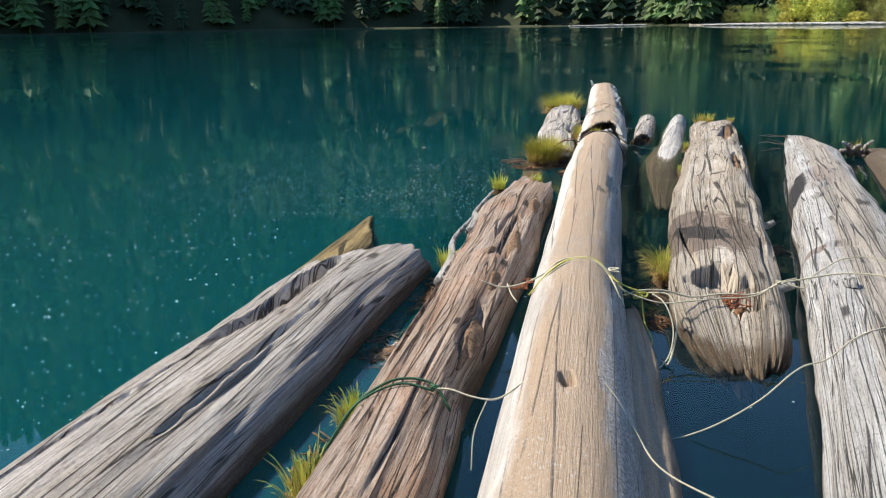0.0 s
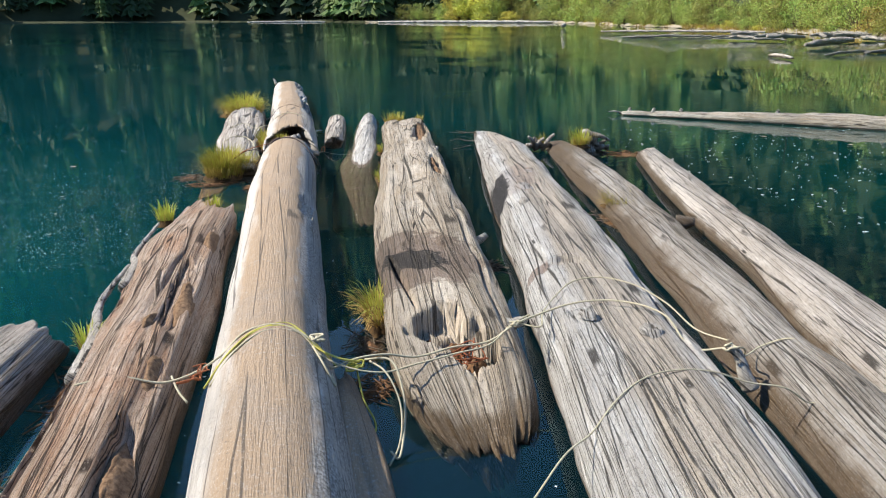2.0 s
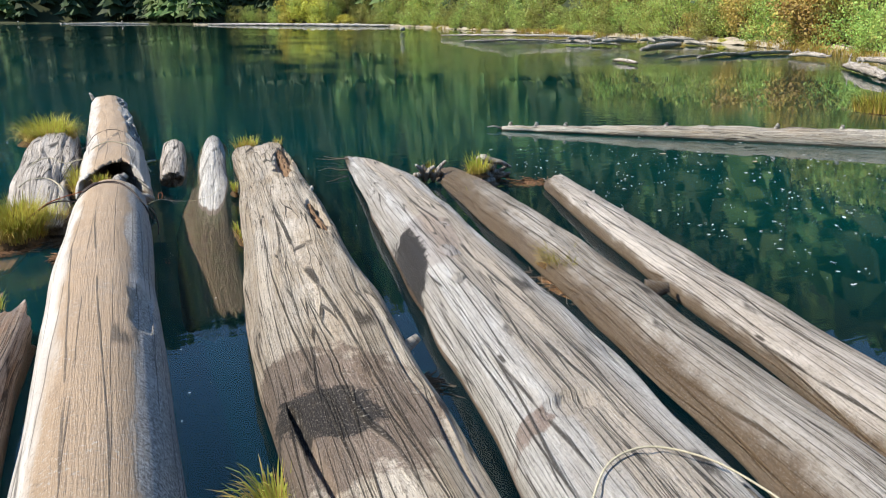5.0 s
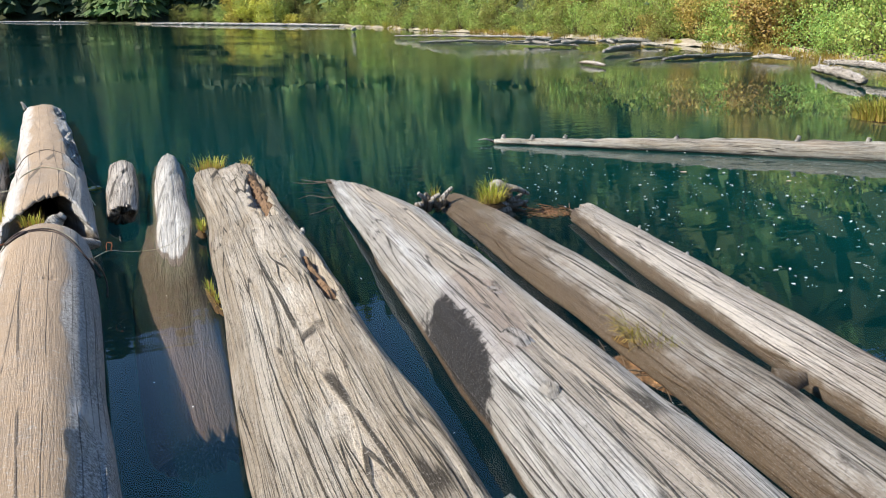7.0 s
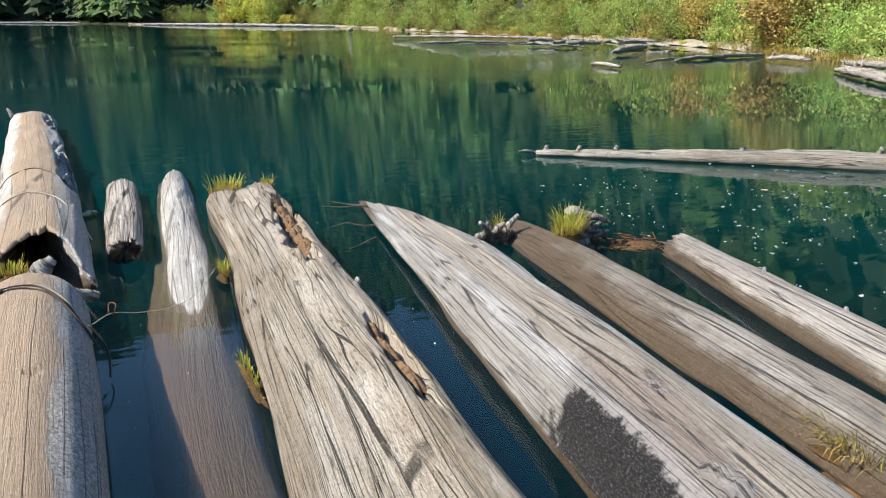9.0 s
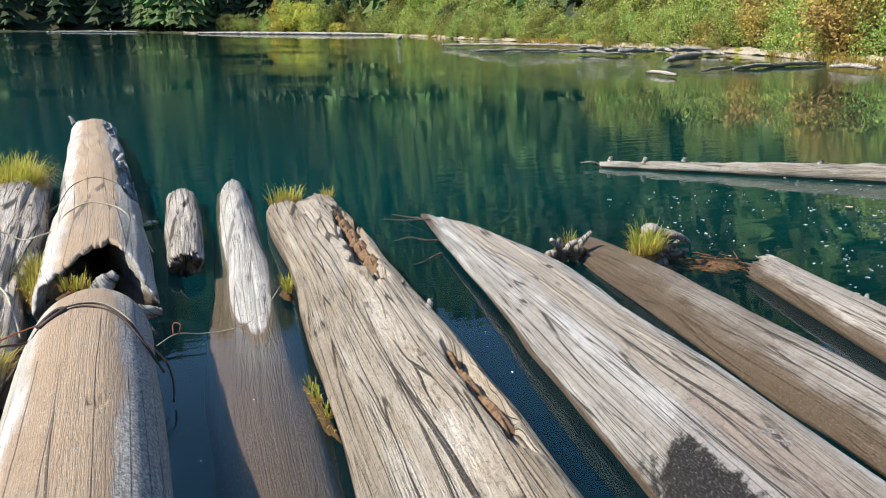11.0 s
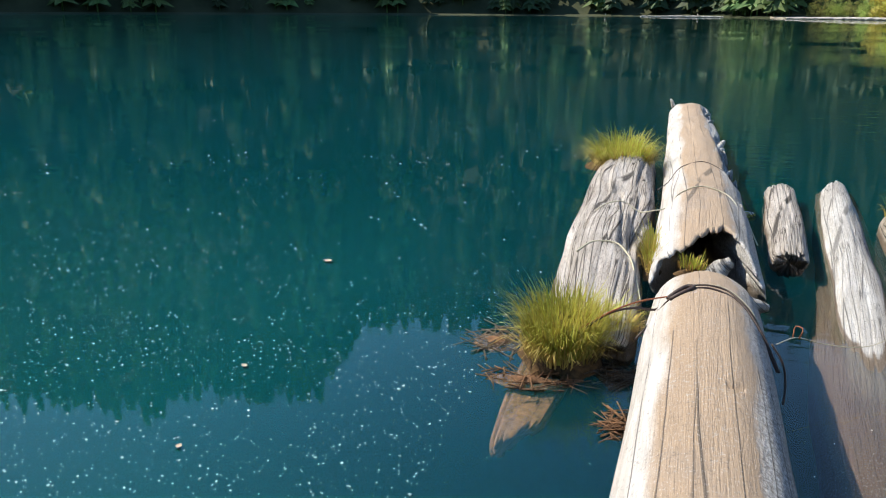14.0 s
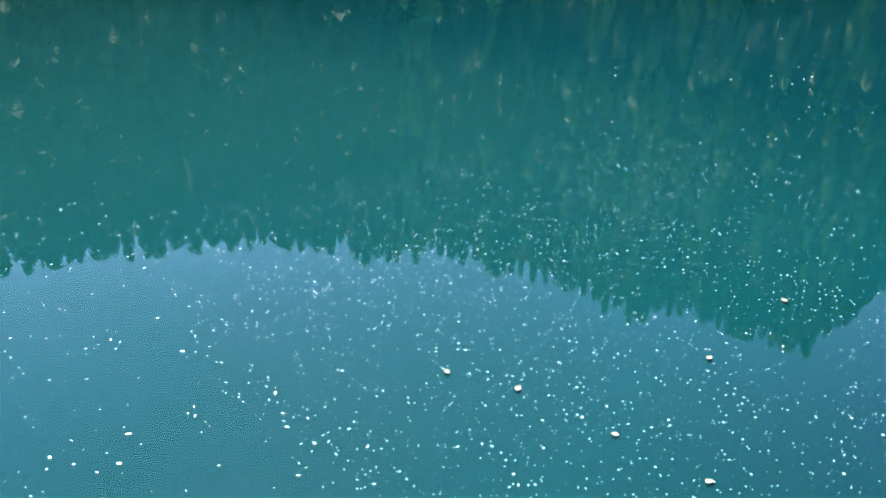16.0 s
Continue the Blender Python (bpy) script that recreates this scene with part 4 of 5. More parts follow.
rot(LOG_F, [(2.05 - .018 * k + .02 * (k % 3 - 1), 14.4 - .125 * k, .03 + .012 * (k % 3), .07 + .02 * (k % 2), .05) for k in range(17)] + [(1.56, 10.55, .04, .16, .05), (1.58, 10.85, .04, .14, .05), (1.61, 11.05, .03, .09, .04)], M_RUST)
rot(LOG_F, [(.76, 6.80, .05, .09, .125), (.86, 6.74, .05, .08, .13), (.94, 6.60, .06, .08, .14), (.90, 6.50, .04, .06, .13)])
rot(LOG_B, [(-.50, 6.55, .05, .28, .02), (-.52, 5.75, .06, .3, .04), (-.46, 7.5, .05, .45, .02), (-.58, 7.0, .04, .2, .012), (-.42, 8.6, .05, .3, .02)], M_RUST)
rot(LOG_A, [(-1.57, 6.3, .05, .3, .22), (-1.65, 5.8, .05, .3, .22)])
nub(LOG_F, (1.72, 12.05, .24), (1.78, 12.0, .30), .03, .012, 180, M_GREY)


def stump_with_roots():
    t = empty("root_stump", (3.9, 12.4, 0), "small bleached root stump sticking out of the water", "stump")
    rng = np.random.RandomState(5)
    V, F = nub_shape((3.92, 12.38, -.05), (3.86, 12.42, .30), .12, .05, 3)
    mesh_ob("stem", V, F, M_PALE, t, uvs=V[:, [0, 2]])
    for k in range(9):
        a = rng.uniform(-0.9, 2.2)
        b = np.array([3.95, 12.38, rng.uniform(.05, .28)])
        e = b + np.array([math.cos(a) * .22, math.sin(a) * .12 - .02, rng.uniform(-.12, .10)])
        V, F = nub_shape(b, e, .035, .015, 40 + k)
        mesh_ob("root", V, F, M_GREY if k % 2 else M_BROWN, t, uvs=V[:, [0, 2]])
    t = empty("root_knot", (3.3, 12.75, 0), "dark twisted root end between two logs", "root")
    for k in range(6):
        b = np.array([3.24 + .05 * k, 12.72, .08])
        V, F = nub_shape(b, b + rng.uniform(-.1, .12, 3) * (1, .6, 1) + (0, 0, .07), .035, .015, 60 + k)
        mesh_ob("root", V, F, M_BROWN if k % 2 else M_GREY, t, uvs=V[:, [0, 2]])


stump_with_roots()


# ---- sedge, peat and wrack ----
def blades_shape(n, cx, cy, z, rx, ry, h, rng, lean=(0, 0), width=0.006, droop=1.0):
    V, F = [], []
    for _ in range(n):
        a, q = rng.uniform(0, 2 * np.pi), rng.uniform(0, 1) ** 0.6
        b = np.array([cx + rx * q * math.cos(a), cy + ry * q * math.sin(a), z])
        hh = h * rng.uniform(0.45, 1.15)
        out = np.array([math.cos(a) * q + lean[0] + rng.uniform(-.5, .5), math.sin(a) * q + lean[1] + rng.uniform(-.5, .5), 0]) * hh * 0.40 * droop
        side = np.array([-out[1], out[0], 0])
        nrm = np.linalg.norm(side) + 1e-6
        side = side / nrm * width * rng.uniform(0.6, 1.3)
        bend = rng.uniform(0.05, 0.6) * droop
        base = len(V)
        for s in (0, 0.35, 0.7):
            c = b + out * (s ** 1.4) + np.array([0, 0, hh * (s - bend * s * s * 0.7)])
            V += [c - side * (1 - 0.5 * s), c + side * (1 - 0.5 * s)]
        V.append(b + out * 1.05 + np.array([0, 0, hh * (1 - bend * 0.95)]))
        F += [(base, base + 1, base + 3, base + 2), (base + 2, base + 3, base + 5, base + 4), (base + 4, base + 5, base + 6)]
    return np.array(V), F


def sedge(cx, cy, z, rx, ry, h, n, seed, label, straw=0.35, lean=(0, 0), peat=0.03, width=0.006, droop=1.0):
    rng = np.random.RandomState(seed)
    n, width = int(n * 1.7), width * 0.62
    t = empty("sedge_tuft", (cx, cy, z), label, "grass tuft", "sedge tufts on the logs")
    V, F = blades_shape(int(n * (1 - straw)), cx, cy, z, rx, ry, h, rng, lean, width, droop)
    tagged(mesh_ob("foliage", V, F, M_GRASS, t, smooth=False), kind="stuff")
    V, F = blades_shape(max(6, int(n * straw)), cx, cy, z - .01, rx * 1.15, ry * 1.15, h * 0.7, rng, lean, width, droop * 1.35)
    tagged(mesh_ob("dry_foliage", V, F, M_STRAW, t, smooth=False), kind="stuff")
    if peat:
        V, F = mat_shape(cx, cy, z - .02, rx * 1.2, ry * 1.2, peat, seed)
        mesh_ob("root_mat", V, F, M_MOSS, t)
    return t


sedge(-.54, 11.84, .05, .17, .20, .36, 2000, 1, "dense yellow-green sedge clump at the end of a log", .28, (0, -.15), .16, .005, 1.0)
sedge(-.36, 12.05, .08, .14, .12, .24, 420, 2, "low mixed sedge beside a bigger clump", .6, (.2, -.1), .06, .004, 1.2)
sedge(-.50, 16.30, .20, .27, .34, .38, 1500, 3, "rounded golden sedge cushion on a log end", .45, (-.1, -.15), .12, .006, 1.5)
sedge(-.13, 13.2, .15, .06, .28, .22, 240, 4, "thin sedge growing between two logs", .4, (0, 0), .03)
sedge(.10, 12.70, .27, .08, .05, .12, 70, 5, "sparse sedge in the break of a log", .5, (0, -.2), .02)
sedge(-.80, 9.30, .22, .06, .05, .17, 80, 6, "small green sedge tuft on a rotting log", .2)
sedge(-.48, 9.62, .22, .06, .05, .14, 50, 7, "tiny sedge tuft on a log end", .3)
sedge(-.92, 7.25, .10, .04, .07, .17, 60, 8, "small green sedge tuft at a log's edge", .25)
sedge(-.95, 5.15, .08, .05, .12, .15, 90, 9, "straggling sedge tuft between two logs", .4, (-.3, 0))
sedge(-.97, 4.62, .06, .06, .12, .16, 110, 10, "straggling sedge tuft with dry blades", .5, (-.2, .1))
sedge(.57, 7.44, .07, .06, .18, .20, 260, 11, "rusty brown sedge tuft hanging off a log", .65, (-.35, -.1), .05, .005, 1.3)
sedge(1.76, 14.75, .18, .14, .06, .22, 150, 12, "dry golden sedge on a log end", .7)
sedge(2.16, 14.85, .18, .06, .05, .15, 40, 13, "few dry sedge blades on a log end", .8)
sedge(1.28, 12.75, .08, .03, .08, .15, 34, 14, "thin green sedge at a log's flank", .3, (-.3, 0))
sedge(1.07, 11.25, .05, .02, .24, .10, 50, 15, "dry sedge fringe along a log's flank", .7, (-.4, 0), .02)
sedge(3.76, 12.33, .15, .11, .08, .25, 200, 16, "yellow sedge growing beside a root stump", .55)
sedge(2.95, 9.40, .12, .10, .22, .13, 330, 17, "low olive sedge and moss on a wet log", .55, (-.5, -.1), .04, .004, 1.4)
sedge(3.40, 12.75, .10, .05, .05, .18, 40, 18, "few thin sedge blades by a log end", .5)
sedge(3.36, 11.4, .05, .05, .30, .12, 70, 19, "thin sedge fringe on a wet log", .5, (-.3, 0), .02)


def wrack(cx, cy, rx, ry, seed, label, m=M_ROT):
    """A floating mat of rotted bark and twigs."""
    rng = np.random.RandomState(seed)
    t = empty("wrack_mat", (cx, cy, 0), label, "debris", "floating wrack")
    V, F = mat_shape(cx, cy, 0.0, rx * .7, ry * .7, .018, seed)
    mesh_ob("bark_layer", V, F, m, t)
    sh = []
    for _ in range(45):
        a, q = rng.uniform(0, 6.28), rng.uniform(0, 1) ** .5
        b = np.array([cx + rx * q * math.cos(a), cy + ry * q * math.sin(a), rng.uniform(.0, .02)])
        d = rng.uniform(-1, 1, 3) * (.09, .09, .012)
        sh.append(tube_shape([b - d, b + d], rng.uniform(.0015, .005), 4, 0, .05))
    V, F = joined(sh)
    tagged(mesh_ob("twig_litter", V, F, M_BROWN if seed % 2 else M_ROT, t, uvs=V[:, :2]), kind="stuff")


wrack(-1.00, 6.00, .15, .26, 1, "reddish bark crumbs floating between two logs", M_RUST)
wrack(-.98, 4.75, .10, .5, 2, "brown wrack and twigs between two logs")
wrack(-.98, 6.9, .08, .35, 12, "dark bark bits floating by a log")
wrack(.50, 7.15, .12, .2, 3, "dark rotten bark floating beside a log")
wrack(.45, 6.65, .10, .12, 4, "brown bark bits floating by a log end")
wrack(-.90, 11.95, .16, .2, 5, "brown bark mat floating by a sedge clump")
wrack(-.66, 11.55, .26, .12, 6, "brown bark and grass mat at a clump's foot")
wrack(-.26, 11.72, .12, .14, 7, "reddish bark pieces floating by a log")
wrack(-.22, 11.25, .05, .14, 8, "small dark bark pieces on the water")
wrack(2.86, 9.25, .14, .42, 9, "brown wrack along a wet log")
wrack(4.35, 12.25, .30, .22, 10, "dark wrack floating behind a stump")
wrack(1.48, 8.3, .06, .12, 11, "bits of bark against a log")


# ---- cords and wire ----
def cord(label, mats, category="cord", name="cord", at=None):
    """mats: rows of (part name, material, radius, low, [(x, y) or (x, y, z), ...])."""
    first = mats[0][4][0]
    t = empty(name, (first[0], first[1], 0.3), label, category, "cords tying the raft")
    for part_name, m, r, low, pts in mats:
        P = [(q[0], q[1], (q[2] if len(q) > 2 else crown(q[0], q[1], low) + r)) for q in pts]
        V, F = tube_shape(P, r, 6, 0, .015)
        mesh_ob(part_name, V, F, m, t)
    return t


def loops(cx, cy, z, r, n, seed):
    rng = np.random.RandomState(seed)
    return [(cx + r * rng.uniform(-1, 1), cy + r * rng.uniform(-1, 1), z + .5 * r * rng.uniform(0, 1)) for _ in range(n)]


cord("pale yellow cords stretched across the logs with a knotted tangle", [
    ("strand", M_ROPE, .005, .24, [(-.76, 6.39), (-.60, 6.40), (-.42, 6.40, .27), (-.32, 6.41, .29), (-.20, 6.47), (-.10, 6.53), (.03, 6.55), (.17, 6.50), (.26, 6.44), (.33, 6.42, .28), (.49, 6.45, .28), (.62, 6.47), (.80, 6.50), (1.0, 6.54), (1.11, 6.57, .31), (1.26, 6.65, .32), (1.47, 6.67), (1.66, 6.60), (1.80, 6.42), (1.86, 6.25, .26), (1.95, 6.15, .30)]),
    ("strand", M_ROPE_Y, .005, .24, [(-.27, 6.36), (-.15, 6.42), (-.03, 6.52), (.10, 6.54), (.20, 6.46), (.30, 6.40, .30), (.36, 6.41, .28)]),
    ("strand", M_ROPE, .004, .24, [(-.24, 6.30), (-.14, 6.38), (.0, 6.49), (.12, 6.51), (.22, 6.43), (.34, 6.38, .26), (.46, 6.36, .24), (.62, 6.40), (.8, 6.44), (.98, 6.50), (1.12, 6.60, .31), (1.22, 6.66, .32)]),
    ("strand", M_ROPE_Y, .004, .24, [(-.22, 6.40), (-.05, 6.50), (.08, 6.58), (.18, 6.50), (.28, 6.44)]),
    ("knot", M_ROPE_Y, .006, .2, loops(.35, 6.43, .24, .045, 16, 3)),
    ("knot", M_ROPE, .006, .2, loops(.20, 6.45, .38, .03, 10, 4)),
    ("knot", M_ROPE, .005, .2, loops(1.12, 6.58, .31, .035, 10, 5)),
    ("loose_end", M_ROPE, .005, .1, [(.40, 6.46, .26), (.50, 6.42, .27), (.54, 6.30, .18), (.52, 6.15, .06), (.48, 6.05, .01), (.46, 6.12, .0)]),
    ("loose_end", M_ROPE, .004, .1, [(.42, 6.44, .26), (.47, 6.36, .25), (.52, 6.24, .15), (.49, 6.10, .03), (.44, 6.02, .0)]),
    ("loose_end", M_ROPE_Y, .004, .1, [(.36, 6.42, .24), (.38, 6.36, .12), (.42, 6.28, .03), (.40, 6.22, .0)]),
    ("loose_end", M_ROPE, .005, .1, [(.18, 6.44), (.22, 6.34), (.26, 6.30), (.25, 6.36)]),
    ("loose_end", M_ROPE, .005, .2, [(-.40, 6.43, .28), (-.36, 6.34, .24), (-.33, 6.30, .22)])])
cord("frayed red cord wound beside a log", [("coil", M_ROPE_R, .004, .2, loops(-.33, 6.41, .26, .05, 14, 6)), ("coil", M_ROPE_R, .003, .2, loops(-.28, 6.42, .30, .04, 10, 7))])
cord("rust-red cord tangled in a rotten hollow", [("coil", M_ROPE_R, .003, .15, loops(.86, 6.52, .20, .10, 26, 8))])
cord("pale cord arching over a wide log", [("strand", M_ROPE, .004, .3, [(1.14, 6.60, .31), (1.22, 6.54), (1.30, 6.70), (1.42, 6.86), (1.55, 6.95), (1.68, 6.96), (1.83, 6.84), (1.92, 6.66), (1.96, 6.40, .28), (1.98, 6.18, .32)])])
cord("thin white cord trailing from a log over the water", [("strand", M_ROPE, .0035, .12, [(.44, 5.34, -.02), (.60, 5.36, .05), (.80, 5.44, .15), (1.0, 5.57, .27), (1.12, 5.66), (1.25, 5.74), (1.47, 5.86), (1.73, 5.87), (1.86, 5.84, .30), (2.00, 5.80, .28), (2.12, 5.79), (2.30, 5.78), (2.46, 5.77, .22), (2.62, 5.72, .22), (2.8, 5.7)])])
cord("pale cord tied to a stub on the bent log", [("strand", M_ROPE, .004, .2, [(1.95, 6.15, .31), (2.02, 6.14, .30), (2.12, 6.24), (2.25, 6.30), (2.36, 6.26), (2.48, 6.16, .2), (2.56, 6.1, .1)]), ("knot", M_ROPE, .006, .2, loops(1.96, 6.14, .30, .03, 10, 9)),
     ("strand", M_ROPE, .003, .2, [(2.72, 6.0, .12), (2.80, 6.03), (2.95, 6.14), (3.1, 6.2)])])
cord("green and white cord across the rotting log", [
    ("strand", M_ROPE_G, .006, .12, [(-1.0, 4.66, .06), (-.93, 4.84, .14), (-.84, 5.0), (-.70, 5.08), (-.56, 5.09), (-.48, 5.04)]),
    ("strand", M_ROPE_G, .005, .12, [(-.95, 4.74, .12), (-.82, 4.97), (-.68, 5.04), (-.55, 5.05)]),
    ("knot", M_ROPE_G, .005, .2, loops(-.55, 5.06, .30, .02, 8, 11)),
    ("strand", M_ROPE, .004, .28, [(-.56, 5.06), (-.48, 5.03, .31), (-.38, 5.0, .30), (-.30, 4.99, .30), (-.15, 5.03), (0, 5.08), (.14, 5.02), (.24, 4.90), (.32, 4.76, .22), (.49, 4.62, .20), (.70, 4.48, .22), (.8, 4.4, .3)]),
    ("loose_end", M_ROPE, .0025, .2, [(-.32, 5.0, .30), (-.36, 4.9, .2), (-.36, 4.82, .08)])])
cord("dark twisted wire and shackle round the tan log", [
    ("wire", M_WIRE, .006, .12, [(-.46, 11.72, .20), (-.30, 11.80, .30), (-.20, 11.88, .30), (-.10, 11.96), (.05, 12.03), (.20, 12.02), (.32, 11.90), (.42, 11.76), (.46, 11.72, .12)]),
    ("wire", M_WIRE, .006, .12, [(-.19, 11.80, .16), (-.13, 11.86), (-.02, 11.95), (.12, 11.99), (.26, 11.93), (.38, 11.76), (.455, 11.65, .15)]),
    ("strand", M_ROPE_R, .004, .12, [(-.46, 11.74, .21), (-.30, 11.79, .31), (-.18, 11.90, .33), (-.02, 11.97)]),
    ("strand", M_ROPE, .004, .12, [(.08, 12.05), (.2, 12.04), (.34, 11.92), (.43, 11.80)]),
    ("shackle", M_WIRE, .012, .12, [(-.05, 11.95), (.0, 11.99), (.05, 12.02), (.07, 11.98), (.02, 11.94), (-.04, 11.92)]),
    ("loop", M_WIRE, .005, .1, [(.42, 11.74, .25), (.47, 11.7, .18), (.49, 11.66, .08), (.48, 11.6, .02)])])
cord("thin rusty wire stretched to the sunken log", [("wire", M_ROPE, .002, .1, [(.44, 11.74, .25), (.53, 11.82, .26), (.66, 11.88, .22), (.82, 11.93, .20), (.95, 12.03, .20), (1.05, 12.15, .23), (1.14, 12.28, .27)]), ("loop", M_ROPE_R, .003, .1, [(.52, 11.82, .26), (.53, 11.84, .31), (.555, 11.82, .31), (.545, 11.81, .26)])])
cord("pale cord over the mossy and broken logs", [("strand", M_ROPE, .005, .22, [(-.62, 13.85, .22), (-.50, 14.02), (-.38, 14.12), (-.24, 14.06), (-.14, 14.0, .27), (-.06, 14.12), (.05, 14.32), (.2, 14.42), (.36, 14.34), (.48, 14.1), (.57, 13.7, .15)])])
cord("thin dark cord round the broken log end", [("strand", M_WIRE, .004, .2, [(-.13, 14.85, .24), (-.05, 15.1), (.1, 15.45), (.25, 15.55), (.4, 15.4), (.55, 15.1), (.66, 14.8, .08)])])
cord("pale cord lying on the furrowed log", [("strand", M_ROPE, .006, .15, [(-.60, 12.92), (-.50, 13.05), (-.38, 13.06), (-.28, 12.92), (-.22, 12.68), (-.18, 12.45, .12)])])


# ---- specks and leaves on the water ----
def specks():
    rng = np.random.RandomState(9)
    V, F = [], []

    def add(n, x0, x1, y0, y1, s0, s1):
        for _ in range(n):
            x, y = rng.uniform(x0, x1), rng.uniform(y0, y1)
            if rng.uniform() > 0.35 + 1.1 * float(vnoise(x * 1.1, y * 1.1, 3)):
                continue
            if crown(x, y, -1) > -0.5:
                continue
            l, w, a = rng.uniform(s0, s1) * rng.choice([.5, .7, 1, 1.0, 1.6]), rng.uniform(.25, .7), rng.uniform(0, 3.14)
            b = len(V)
            for k in range(6):
                q = k * math.pi / 3
                u, v = l * math.cos(q) * rng.uniform(.6, 1.2), l * w * math.sin(q) * rng.uniform(.6, 1.2)
                V.append((x + u * math.cos(a) - v * math.sin(a), y + u * math.sin(a) + v * math.cos(a), .004 + rng.uniform(0, .003)))
            F.append(tuple(range(b, b + 6)))
    add(4200, -5.0, -.9, 8.8, 13.2, .0024, .0060)
    add(1400, -6, -2.2, 4.5, 9, .003, .009)
    add(2800, -3.8, -.9, 8.9, 11.6, .0022, .0046)
    add(500, -2.2, 3.2, 5, 14, .003, .007)
    add(1300, 4.6, 11, 8.2, 14.5, .006, .02)
    add(500, -8, -1, 13, 20, .006, .014)
    tagged(mesh_ob("floating_specks", V, F, M_SPECK, smooth=False), "pale fluff and pollen flecks floating on the water", "debris", kind="stuff")


specks()


def leaf(x, y, l, turn, seed, label="curled dry brown leaf floating on the water", m=M_LEAF):
    V, F = [], []
    n = 8
    for k in range(n + 1):
        f = k / n
        w = l * 0.34 * math.sin(math.pi * min(1, f * 1.04)) ** 0.8 + 0.0006
        for q, s in enumerate((-1, 0, 1)):
            V.append((s * w, (f - .5) * l, .006 + abs(s) * .14 * l + .1 * l * (f - .5) ** 2))
    F = [(k * 3 + q, k * 3 + q + 1, k * 3 + q + 4, k * 3 + q + 3) for k in range(n) for q in (0, 1)]
    ob = mesh_ob("leaf", V, F, m)
    ob.matrix_world = pose(x, y, 0, 0, 0, turn)
    tagged(ob, label, "leaf", "floating leaves")


for x, y, l, a in ((-.97, 10.43, .045, 20), (-2.05, 11.28, .04, 70), (-1.93, 10.56, .035, 10), (-2.22, 9.76, .04, 35), (-1.80, 9.86, .03, 120), (-2.48, 9.6, .035, 80),
                   (-2.33, 12.9, .07, 95), (-1.45, 9.93, .03, 0), (6.9, 13.1, .08, 60), (7.6, 12.2, .07, 80)):
    leaf(x, y, l, a, 1)


for k in range(6):
    leaf(.64 + .04 * math.cos(k), 15.1 + .07 * math.sin(k * 1.3), .10, k * 60, 2, "pale green water plant leaf beside a log", M_SPECK if k % 2 else M_GRASS)


# ---- right-hand shore: driftwood, shrubs, firs ----
def shore_log(a, b, r, m, label, seed, z=0.05):
    a, b = np.array([*a, z]), np.array([*b, z + .05])
    mid = (a + b) / 2 + (0, 0, .06)
    V, F = tube_shape([a, mid, b], [r * .55, r * .95, r, r * 1.05, r * .7], 14, 0, .15)
    V = V + r * .9 * (np.stack([.6 * vnoise(V[:, 0] * 3 + k, V[:, 1] * 3 + V[:, 2] * 6, seed) + .4 * vnoise(V[:, 0] * 14 + k, V[:, 1] * 9 + V[:, 2] * 20, seed + 1) for k in range(3)], -1) - .5)
    d = (b - a)[:2] / np.linalg.norm((b - a)[:2])
    ob = mesh_ob("driftwood_log", V, F, m, uvs=np.stack([V[:, 2] * 2 + V[:, 0] * d[1] - V[:, 1] * d[0], V[:, 0] * d[0] + V[:, 1] * d[1]], -1), at=tuple(a))
    tagged(ob, label, "log", "driftwood along the shore")
    rg = np.random.RandomState(seed + 500)
    for k in range(3 if np.linalg.norm(b - a) > 2 else 0):
        c = a + (b - a) * rg.uniform(.1, .95) + (0, 0, r * .7)
        nub(ob, c, c + rg.uniform(-1, 1, 3) * (.25, .25, .1) + (0, 0, .15 + r), r * .25, r * .1, seed * 7 + k, m)


shore_log((26.4, 59.9), (33.2, 58.4), .09, M_DRIFT, "thin dark log floating off the shore", 1)
shore_log((33.5, 58.9), (39, 58.5), .08, M_DRIFT, "thin dark pole floating off the shore", 21)
shore_log((26.3, 38.2), (33.5, 43.6), .17, M_GREY, "thick grey log aground at the shore", 2, .2)
shore_log((20.1, 32.2), (19.5, 29.8), .07, M_GREY, "short pale plank floating by itself", 3)
shore_log((22.6, 32.0), (26.2, 33.6), .06, M_DRIFT, "thin dark pole in the shallows", 4)
shore_log((25.6, 33.2), (29.8, 34.6), .09, M_DRIFT, "grey log lying in the shallows", 5)
shore_log((28.8, 34.4), (34.0, 35.4), .10, M_DRIFT, "brown log aground at the bank", 6)
shore_log((30.2, 32.1), (29.9, 29.6), .10, M_GREY, "bleached broken trunk on the bank", 7, .15)
shore_log((25.6, 25.4), (20.8, 20.2), .15, M_GREY, "large bleached log aground at the shore", 8, .12)
shore_log((27.0, 26.0), (23.0, 20.0), .12, M_GREY, "bleached log behind a larger one", 9, .3)
shore_log((31.8, 76.5), (43.0, 66.0), .11, M_GREY, "long pale log lying along the beach", 10, .15)
shore_log((38, 104), (38.9, 105), .25, M_PALE, "short white snag standing out of the water", 12, .3)
shore_log((26, 205), (62, 170), .3, M_PALE, "long white log at the far beach", 13, .2)
for sx, sy in ((-17, 228), (7, 226)):
    shore_log((sx, sy), (sx + .3, sy), .22, M_PALE, "white snag standing in the far shallows", 15, .6)
shore_log((-8, 240), (14, 232), .22, M_PALE, "white log across the far water", 14, .1)
